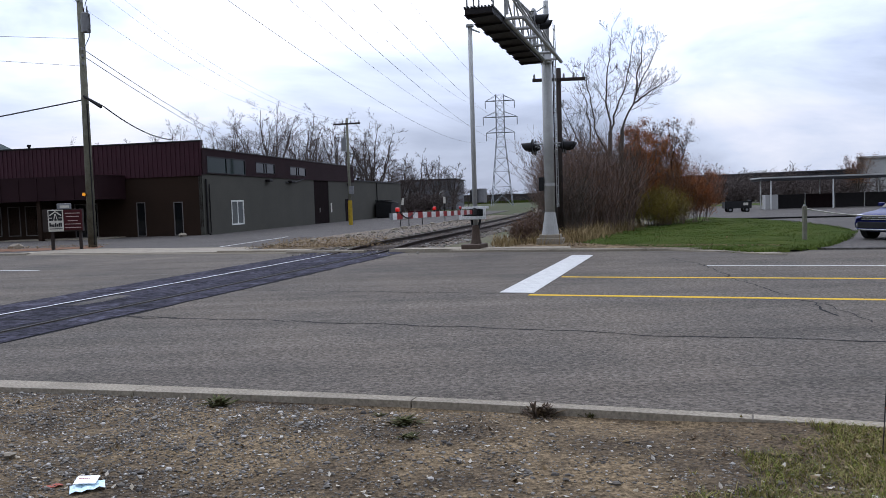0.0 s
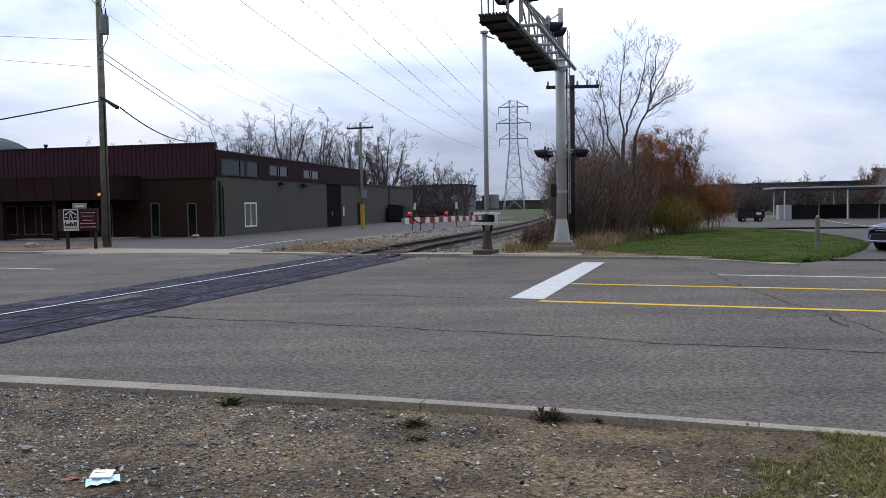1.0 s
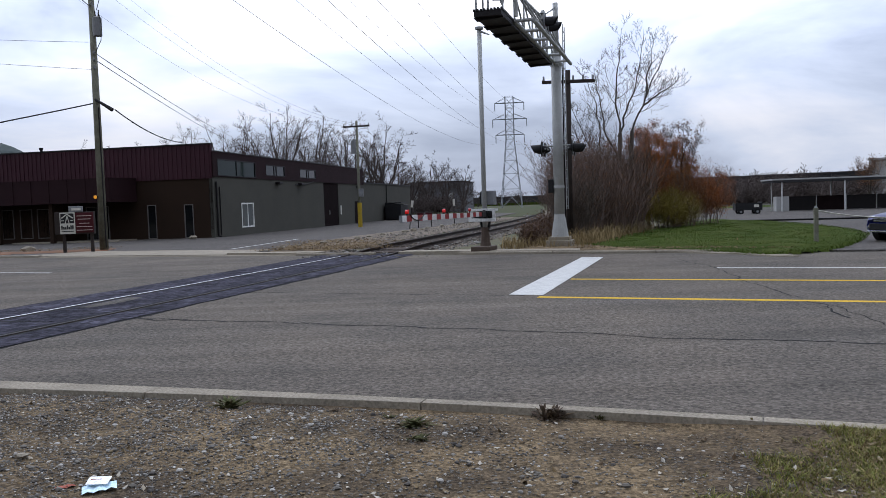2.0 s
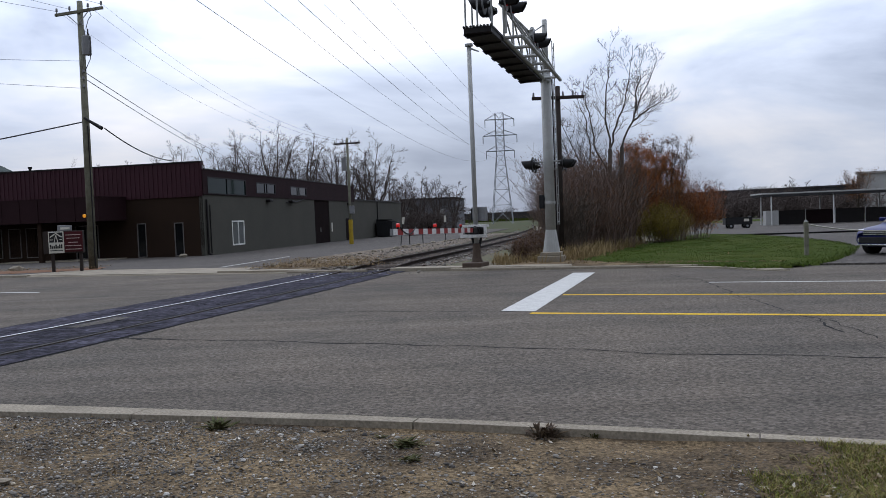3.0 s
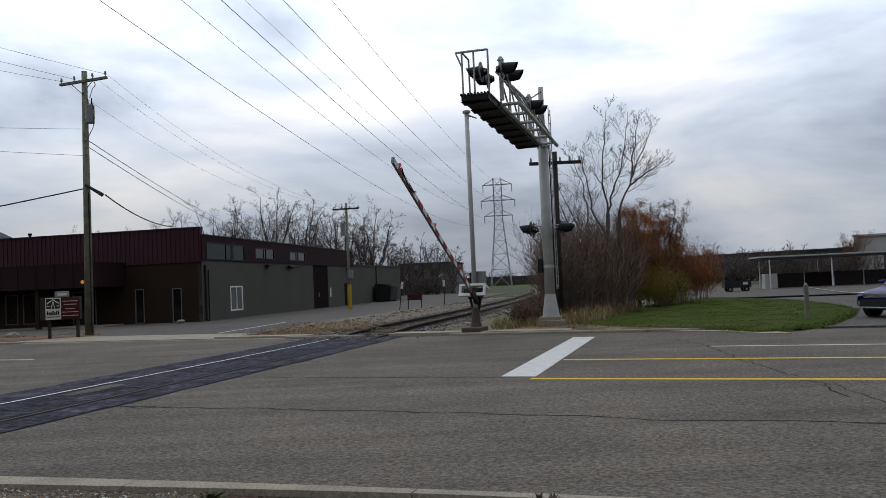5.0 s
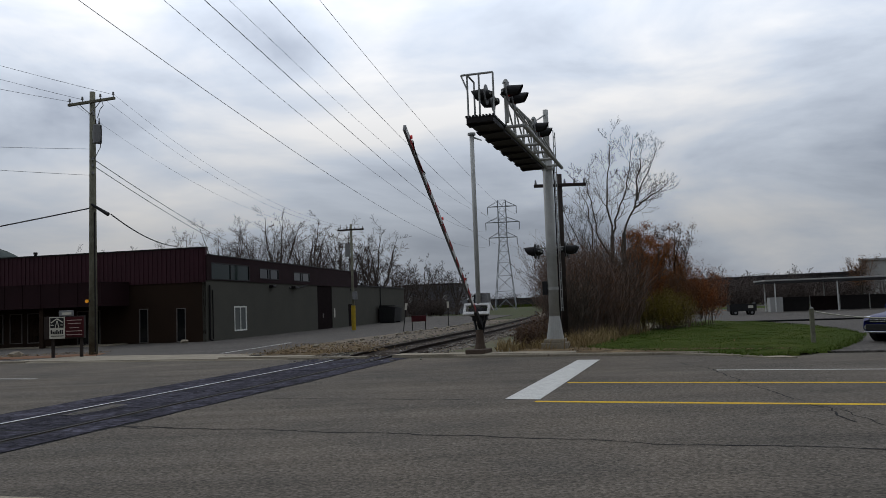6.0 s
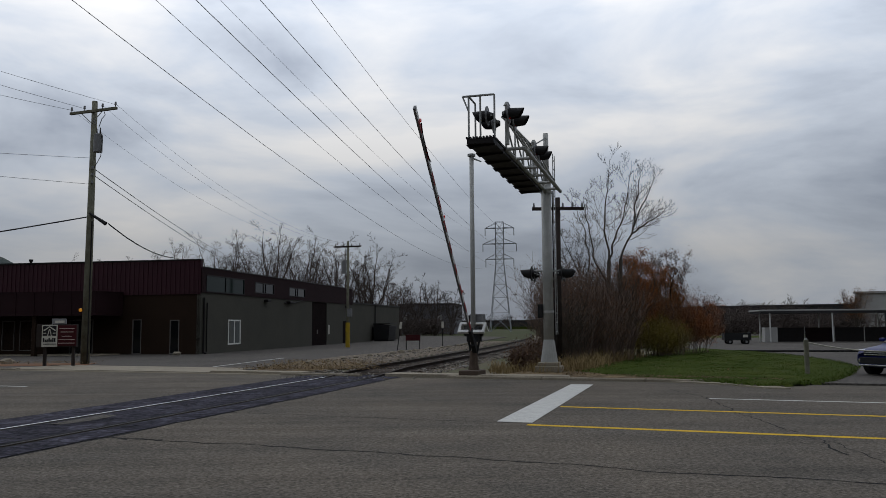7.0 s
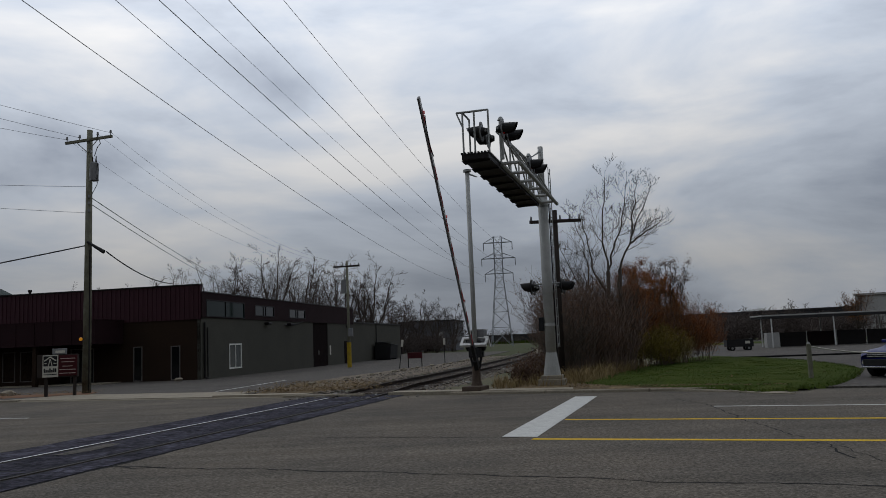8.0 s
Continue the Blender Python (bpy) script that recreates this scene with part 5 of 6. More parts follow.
# tall bare trees over the thicket
tree("bare_tree", 7.5, 36.2, 9.4, 21, "tall slender bare tree with two leaders rising from the thicket", radius=0.095, depth=3, count=12, branch=0.17, bark=M_PALEBARK, thin=0.0045, up=0.45,
     leaders=[[(0, 0, -0.1), (0.05, 0, 2.4), (0.12, 0, 4.5)],
              [(0.12, 0, 4.5), (0.0, 0.1, 5.8), (0.03, 0.2, 7.1), (0.2, 0.1, 8.1), (0.34, 0.2, 9.2)],
              [(0.12, 0, 4.5), (0.42, -0.1, 5.5), (0.74, -0.3, 6.5), (1.05, -0.4, 7.8), (1.2, -0.4, 9.0)],
              [(0.08, 0, 3.4), (-0.45, 0.2, 4.4), (-0.62, 0.3, 5.4), (-0.80, 0.3, 6.6), (-0.92, 0.3, 7.6)]])
tree("bare_tree", 8.15, 36.6, 9.0, 29, "tall slender bare tree leaning out over the orange tree", radius=0.095, depth=3, count=11, branch=0.16, bark=M_PALEBARK, thin=0.0045, up=0.45,
     leaders=[[(0, 0, -0.1), (0.0, 0, 2.4), (0.1, 0, 4.6)],
              [(0.1, 0, 4.6), (0.6, 0, 5.75), (1.0, 0.1, 6.7), (1.6, 0.2, 7.8), (1.9, 0.2, 8.8)],
              [(0.6, 0, 5.75), (1.1, -0.3, 6.1), (1.6, -0.4, 6.4), (2.1, -0.4, 6.7)],
              [(0.75, 0, 6.1), (0.9, 0.3, 7.0), (1.1, 0.3, 8.0), (1.2, 0.3, 8.8)]])
tree("bare_tree", 6.5, 36.4, 7.2, 23, "slender bare tree leaning out of the thicket", radius=0.065, depth=3, count=11, branch=0.18, bark=M_PALEBARK, thin=0.005, up=0.45,
     leaders=[[(0, 0, -0.1), (0.2, 0, 1.8), (0.25, 0, 3.3)],
              [(0.25, 0, 3.3), (0.3, 0, 4.5), (0.1, 0, 5.8), (-0.15, 0.1, 6.6), (-0.35, 0.1, 7.3)],
              [(0.25, 0, 3.3), (-0.3, 0.2, 4.2), (-0.8, 0.2, 5.4), (-1.2, 0.2, 6.3)],
              [(0.2, 0, 2.4), (-0.5, -0.2, 3.6), (-0.95, -0.3, 4.8), (-1.3, -0.3, 5.6)]])


def shrub(x, y, h, w, seed, label, stems, material, name="bare_shrub", group="bare shrubs of the thicket"):
    """Many thin upright stems that fork into twigs."""
    rng = random.Random(seed)
    t = thing(name, pose(x, y, 0), label, "shrub", group)
    segs, tips = [], []
    for _ in range(stems):
        a = rng.uniform(0, 6.28)
        r = w * math.sqrt(rng.random()) * 0.55
        p = np.array([r * math.cos(a), r * math.sin(a), -0.03])
        hh = h * rng.uniform(0.55, 1.0) * (1 - 0.25 * (r / w))
        d = np.array([rng.gauss(0, 0.14) + 0.2 * math.cos(a) * r / w, rng.gauss(0, 0.14), 1.0])
        rad = rng.uniform(0.008, 0.02)
        n = 5
        for i in range(n):
            d = d + np.array([rng.gauss(0, 0.09), rng.gauss(0, 0.09), 0])
            d /= np.linalg.norm(d)
            q = p + d * hh / n
            segs.append((p, q, rad, rad * 0.8))
            rad *= 0.8
            if i:
                for _ in range(3):
                    e = d + np.array([rng.gauss(0, 0.5), rng.gauss(0, 0.5), rng.uniform(-0.1, 0.4)])
                    e /= np.linalg.norm(e)
                    l1 = hh * rng.uniform(0.1, 0.24)
                    q1 = q + e * l1
                    segs.append((q, q1, 0.007, 0.005))
                    tips.append(q1)
                    for _ in range(2):
                        e2 = e + np.array([rng.gauss(0, 0.5), rng.gauss(0, 0.5), rng.uniform(0, 0.4)])
                        e2 /= np.linalg.norm(e2)
                        q2 = q1 + e2 * l1 * 0.6
                        segs.append((q1, q2, 0.006, 0.004))
                        tips.append(q2)
            p = q
    v, f = lines_mesh(segs, 3)
    tagged(raw("foliage_frame", v, f, material, t), kind="stuff")
    return t, tips


rng = random.Random(44)
THICKET = [(4.9, 31.2, 2.6, 1.2), (5.6, 33.0, 3.6, 1.5), (6.3, 34.8, 4.2, 1.7), (7.2, 35.6, 4.3, 1.7), (5.2, 35.0, 3.9, 1.6), (6.6, 33.4, 3.2, 1.4), (8.0, 37.6, 3.6, 1.3), (7.6, 34.9, 3.0, 1.4),
           (5.4, 38.0, 4.2, 1.8), (6.6, 40.0, 4.6, 2.0)]
for i, (x, y, h, w) in enumerate(THICKET):
    t, tips = shrub(x, y, h, w, 300 + i, "dense grey-brown leafless shrub in the thicket", 84, M_BRUSH if i % 3 else M_BARK)
    add_leaves(t, tips, 340 + i, 2600, 0.16, 0.026, M_BROWNLEAF if i % 2 else M_REDBRUSH)
# autumn trees
t, tips = tree("autumn_tree", 9.7, 39.5, 5.0, 50, "small tree with rusty orange autumn leaves", w=1.75, n=13, fork=0.10, radius=0.075, depth=3, count=7, branch=0.2, bark=M_BARK, thin=0.006, up=0.5)
add_leaves(t, tips, 51, 26000, 0.14, 0.030, M_ORANGE)
add_leaves(t, tips, 151, 8000, 0.16, 0.030, M_BROWNLEAF, name="brown_foliage")
t, tips = tree("autumn_tree", 11.4, 41.6, 5.4, 52, "small half-bare tree with thin rusty brown leaves", w=2.0, n=17, fork=0.10, radius=0.085, depth=3, count=8, branch=0.17, bark=M_DARKWOOD, thin=0.007, up=0.6)
low = [p for p in tips if p[2] < 3.9]
add_leaves(t, tips, 53, 12000, 0.12, 0.028, M_BROWNLEAF)
add_leaves(t, low, 153, 14000, 0.16, 0.030, M_BROWNLEAF, name="lower_foliage")
add_leaves(t, low, 154, 7000, 0.16, 0.030, M_ORANGE, name="orange_foliage")
for x, y, h, w, seed, label, stems, kind_name, n, spread, size, leaf in (
        (12.6, 40.4, 2.7, 1.5, 54, "low shrub covered with rusty orange leaves", 34, "autumn_shrub", 15000, 0.13, 0.028, M_ORANGE),
        (11.0, 39.6, 3.0, 1.7, 56, "shrub with brown and orange leaves", 40, "autumn_shrub", 18000, 0.15, 0.028, M_BROWNLEAF),
        (9.8, 37.8, 1.75, 1.9, 58, "low rounded olive green shrub", 44, "olive_shrub", 24000, 0.14, 0.026, M_OLIVE),
        (10.9, 38.2, 1.5, 1.4, 60, "low dull green shrub under the orange tree", 30, "olive_shrub", 10000, 0.13, 0.026, M_OLIVE),
        (8.7, 38.6, 2.9, 1.6, 62, "shrub with dull orange-brown leaves", 36, "autumn_shrub", 14000, 0.15, 0.028, M_ORANGE)):
    t, tips = shrub(x, y, h, w, seed, label, stems, M_BRUSH, kind_name, "autumn shrubs")
    add_leaves(t, tips, seed + 1, n, spread, size, leaf, 0.05)
# brush beside the track
for i, (x, y, h, w) in enumerate(((2.75, 28.0, 0.8, 0.7), (3.3, 29.6, 0.95, 0.8), (4.1, 32.6, 1.1, 1.0), (5.6, 38.0, 1.5, 1.3), (7.4, 44.0, 1.7, 1.6), (9.6, 51.0, 1.8, 1.8), (12.2, 59.0, 2.0, 2.2), (15.4, 68.0, 2.1, 2.6), (19.0, 79.0, 2.4, 3.0))):
    t, tips = shrub(x, y, h, w, 400 + i, "dry reddish brush beside the track", 40, M_BRUSH, "brush", "brush along the track")
    add_leaves(t, tips, 420 + i, 1100, 0.10, 0.045 if i < 5 else 0.09, M_REDBRUSH, 0.02)


def grass_patch(name, spots, height, blade, material, label, category="grass", seed=1, m=None, lean=0.45):
    """Tapered upright blades; spots are (x, y, z, scale)."""
    rng = random.Random(seed)
    verts, faces = [], []
    for x, y, z, s in spots:
        a = rng.uniform(0, 6.28)
        hh = height * s * rng.uniform(0.5, 1.2)
        lx, ly = rng.gauss(0, lean) * hh, rng.gauss(0, lean) * hh
        wx, wy = math.cos(a) * blade, math.sin(a) * blade
        k = len(verts)
        verts += [(x - wx, y - wy, z - 0.01), (x + wx, y + wy, z - 0.01), (x + lx * 0.5 + wx * 0.7, y + ly * 0.5 + wy * 0.7, z + hh * 0.6), (x + lx * 0.5 - wx * 0.7, y + ly * 0.5 - wy * 0.7, z + hh * 0.6), (x + lx * 1.2, y + ly * 1.2, z + hh)]
        faces += [(k, k + 1, k + 2, k + 3), (k + 3, k + 2, k + 4)]
    ob = raw(name, verts, faces, material)
    if m is not None:
        ob.matrix_basis = m
    return tagged(ob, label, category, kind="stuff")


rng = random.Random(71)
spots = []
for _ in range(2200):
    t = rng.random()
    spots.append((3.9 + 4.6 * t + rng.gauss(0, 0.35), 26.6 + 10.5 * t + rng.gauss(0, 0.5), 0.08, rng.uniform(0.5, 1.4)))
for _ in range(500):
    spots.append((rng.uniform(1.6, 3.6), rng.uniform(25.9, 29), 0.03, rng.uniform(0.5, 1.2)))
grass_patch("dry_grass", spots, 0.42, 0.012, M_STRAW, "pale dry grass at the foot of the thicket", seed=72)


def lawn_edge(x, y):
    """Distance into the lawn from its outline, negative outside."""
    best, inside = 99.0, False
    for i in range(len(LAWN)):
        (x1, y1), (x2, y2) = LAWN[i], LAWN[i - 1]
        if (y1 > y) != (y2 > y) and x < (x2 - x1) * (y - y1) / (y2 - y1) + x1:
            inside = not inside
        dx, dy = x2 - x1, y2 - y1
        t = max(0, min(1, ((x - x1) * dx + (y - y1) * dy) / (dx * dx + dy * dy)))
        best = min(best, math.hypot(x - x1 - t * dx, y - y1 - t * dy))
    return best if inside else -best


spots = []
while len(spots) < 42000:
    x, y = rng.uniform(4.2, 17.2), 20.2 + 26 * rng.random() ** 1.4
    e = lawn_edge(x, y)
    if e > -0.12 and rng.random() < 0.75 + 0.5 * noise.noise((x * 0.8, y * 0.8, 6)):
        spots.append((x, y, 0.06 + 0.10 * min(1, max(0, e) / 2.5), rng.uniform(0.6, 1.2) * (1.5 if e < 0.3 else 1.0)))
grass_patch("lawn_grass", spots, 0.05, 0.007, M_LAWNBLADE, "short green grass blades of the mown lawn", seed=73, lean=0.6)
spots = []
for _ in range(800):
    t = rng.random()
    spots.append((-6.8 + 4.0 * t + rng.gauss(0, 0.5), 29.6 - 0.8 * t + rng.random() ** 2 * 7, 0.09, rng.uniform(0.3, 1.0)))
grass_patch("dry_grass", spots, 0.12, 0.012, M_STRAW, "pale dry grass tufts on the strip beside the track", seed=74, lean=0.8)
lv = []
for _ in range(3400):
    t = rng.random()
    lv.append((-6.9 + 4.2 * t + rng.gauss(0, 0.4), 29.4 - 1.2 * t + rng.random() ** 2 * 8, 0.12 + rng.random() * 0.05))
for _ in range(500):
    t = rng.random()
    lv.append((3.6 + 5.5 * t + rng.gauss(0, 0.2), 25.0 - 3.0 * t + rng.gauss(0, 0.25), 0.13))
for _ in range(60):
    lv.append((rng.uniform(5, 12), rng.uniform(24, 34), 0.24))
for _ in range(700):
    lv.append((rng.uniform(-21.5, -15.2), rng.uniform(34.9, 36.6), 0.13 + rng.random() * 0.04))
v, f = leaves(lv, 0.036, rng, 0.25)
tagged(raw("leaf_litter", v, f, M_TANLEAF), "fallen tan and brown leaves on the ground", "leaves", kind="stuff")

# ballast and gravel stones beside the track
st = []
for _ in range(5200):
    s = rng.uniform(5.0, 40) if rng.random() < 0.75 else rng.uniform(40, 70)
    q = trackpt(rng.choice((-1, 1)) * rng.uniform(0.9, 2.3) if rng.random() < 0.75 else rng.uniform(-0.65, 0.65), s, rng.uniform(-0.04, 0.02))
    st.append(tuple(q))
for _ in range(900):
    q = trackpt(rng.uniform(-4.6, -2.0), rng.uniform(14, 50), 0.12)
    st.append(tuple(q))
tagged(scatter("ballast_stones", st, 0.055, M_STONE, rng), "loose grey ballast stones along the track", "stones", kind="stuff")
# row of larger pale stones bordering the yard
for i in range(26):
    t = i / 25
    q = trackpt(-3.6 - 1.0 * (1 - t) + rng.gauss(0, 0.15), 9 + 45 * t, 0.12)
    tagged(scatter("border_stone", [tuple(q)], rng.uniform(0.14, 0.26), M_CONC, rng, 0.7), "pale rough stone edging the yard", "stone", "border stones")

# ---- far buildings and woods ----
fb = thing("far_warehouse", pose(-3.0, 150, 0, 0, 0, -8), "distant dark grey two-storey warehouse", "building")
part("wall", bx(-5.0, 5.4, 0, 14, 0, 5.5), M_FARGREY, fb)
part("roof", bx(-5.2, 5.6, -0.2, 14.2, 5.5, 5.75), M_DARKROOF, fb)
for x in (-4.2, 2.4):
    part("window", bx(x, x + 0.8, -0.05, 0.0, 2.4, 3.6), M_CURTAIN, fb)
part("loading_door", bx(-0.6, 1.4, -0.05, 0.0, 0, 2.8), M_DARKDOOR, fb)
lb = thing("long_warehouse", pose(51, 158, 0, 0, 0, -32), "long low dark grey warehouse beyond the lots", "building")
part("wall", bx(-12, 38, 0, 20, 0, 4.7), M_FARWALL, lb)
part("roof", bx(-12.2, 38.2, -0.2, 20.2, 4.7, 5.0), M_DARKROOF, lb)
for i in range(9):
    part("window", bx(-9 + 5 * i, -6.4 + 5 * i, -0.06, 0.0, 1.2, 2.2), M_GLASS, lb)
pb = thing("pale_warehouse", pose(72, 124, 0, 0, 0, -30), "pale cream metal warehouse behind the carport", "building")
part("wall", bx(-7, 30, 0, 20, 0, 6.2), M_PALEWALL, pb)
part("roof", bx(-7.2, 30.2, -0.3, 20.3, 6.2, 6.5), M_PALEWALL, pb)
part("door", bx(-3, 1, -0.06, 0, 0, 3.4), M_FARWALL, pb)
em = thing("far_embankment", pose(20, 330, 0, 0, 0, -4), "low dark bridge and embankment on the horizon", "embankment")
part("bank", bx(-90, 120, 0, 30, -0.2, 3.0), M_FARWALL, em)
part("parapet", bx(-90, 120, -0.4, 0, 3.0, 3.6), M_DARKROOF, em)
part("grass_slope", bx(-90, 120, -14, -0.4, -0.2, 1.0), M_LAWN, em)


def woods(name, x0, y0, x1, y1, h, n, seed, label):
    rng = random.Random(seed)
    segs, pts = [], []
    for _ in range(n):
        t = rng.random()
        x, y = x0 + (x1 - x0) * t + rng.gauss(0, 2), y0 + (y1 - y0) * t + rng.gauss(0, 3)
        hh = h * rng.uniform(0.45, 1.1) * (0.8 + 0.35 * noise.noise((x * 0.06, y * 0.06, seed)))
        p = np.array([x, y, -0.1])
        for i in range(3):
            q = p + np.array([rng.gauss(0, 0.3), rng.gauss(0, 0.3), hh / 3])
            segs.append((p, q, 0.09, 0.06))
            for _ in range(5):
                e = q + np.array([rng.gauss(0, 0.9), rng.gauss(0, 0.9), rng.uniform(0.1, 1.1)])
                segs.append((q, e, 0.04, 0.02))
                for _ in range(3):
                    segs.append((e, e + np.array([rng.gauss(0, 0.5), rng.gauss(0, 0.5), rng.uniform(0.0, 0.7)]), 0.025, 0.015))
            p = q
    v, f = lines_mesh(segs, 3)
    return tagged(raw(name, v, f, M_FARBARK), label, "woods", kind="stuff")


woods("far_woods", 33, 122, 62, 118, 3.4, 300, 87, "distant belt of bare brown trees before the warehouse")
woods("far_woods", 30, 150, 60, 150, 3.8, 320, 81, "distant belt of bare brown woods")
woods("far_woods", 45, 165, 130, 125, 4.6, 520, 82, "distant belt of bare brown woods")
woods("far_woods", -80, 135, -4, 140, 7.0, 420, 83, "distant belt of bare brown woods")
woods("far_woods", -7, 128, 0, 133, 3.0, 40, 84, "low brush before the far warehouse")
woods("far_woods", 19, 150, 40, 110, 3.2, 220, 85, "low reddish brush beyond the track")
woods("far_woods", -160, 230, 40, 300, 6.0, 300, 86, "distant belt of bare brown woods")

# ---- right side: carport, trailer, post, car ----
cp = thing("carport", pose(26.9, 67.4, 0, 0, 0, -8), "long open carport with thin pale flat roof on posts", "carport")
part("roof", bx(-0.3, 30, -0.8, 3.2, 2.60, 2.72, 0.02), M_PALEWALL, cp, "thin pale flat roof")
part("soffit", bx(-0.2, 29.9, -0.79, 3.1, 2.42, 2.596), M_DARKROOF, cp)
part("end_wall", bx(0.1, 1.1, -0.5, 0.5, 0, 1.25), M_PALEWALL, cp)
for x in (0.5, 5.4, 10.2, 15, 20, 25):
    part("post", bx(x - 0.045, x + 0.045, -0.7, -0.61, 0.02, 2.42), M_WPAINT, cp)
    part("post", bx(x - 0.045, x + 0.045, 2.7, 2.79, 0.02, 2.42), M_WPAINT, cp)
fc = thing("screened_fence", pose(26.9, 67.4, 0, 0, 0, -8), "dark screened fence panels under the carport", "fence")
x = 1.2
while x < 24:
    part("fence_panel", bx(x, x + 2.3, 0.6, 0.64, 0.05, 1.22), M_DARKFRAME if int(x) % 3 else M_DARKDOOR, fc)
    part("fence_post", tb((x, 0.58, 0), (x, 0.58, 1.3), 0.03, n=8), M_GALV, fc)
    x += 2.36

trl = thing("dump_trailer", pose(22.9, 62.4, 0, 0, 0, -12), "dark open dump trailer parked on the lot", "trailer")
bm = bx(-1.0, 0.95, -0.8, 0.8, 0.32, 0.40)
part("bed", bm, M_BLACK, trl)
for a in (bx(-1.0, 0.95, -0.8, -0.75, 0.40, 0.86), bx(-1.0, 0.95, 0.75, 0.8, 0.40, 0.86), bx(-1.0, -0.95, -0.75, 0.75, 0.40, 0.86), bx(0.9, 0.95, -0.75, 0.75, 0.40, 0.95)):
    part("side_board", a, M_BLACK, trl)
for x in (-0.6, 0.6):
    for s in (-0.72, 0.72):
        w = part("wheel", tb((x, s - 0.09, 0.21), (x, s + 0.09, 0.21), 0.21, n=18), M_TYRE, trl)
        part("hub", tb((x, s - 0.1, 0.21), (x, s + 0.1, 0.21), 0.09, n=12), M_GREYBOX, w)
part("plate", bx(0.35, 0.7, -0.83, -0.80, 0.55, 0.75), M_SIGNWHITE, trl, "pale plate on the trailer side")

gp = thing("bollard_post", pose(10.84, 24.01, 0.12), "weathered grey wooden post at the lawn corner", "post")
part("shaft", bx(-0.055, 0.055, -0.055, 0.055, -0.1, 1.0, 0.012), M_WOOD, gp)
part("cap", tb((0, 0, 1.0), (0, 0, 1.05), 0.05, 0.03, 10), M_GALV, gp)
cable("rope", [(10.84, 24.01, 1.05), (14.6, 22.8, 0.95)], 0.02, "slack pale rope barrier hung from the post", "rope", sag=0.22, material=M_ROPE)
g2 = thing("bollard_post", pose(14.6, 22.8, 0.03), "weathered grey wooden post by the drive", "post")
part("shaft", bx(-0.055, 0.055, -0.055, 0.055, -0.1, 1.0, 0.012), M_WOOD, g2)
part("cap", tb((0, 0, 1.0), (0, 0, 1.05), 0.05, 0.03, 10), M_GALV, g2)


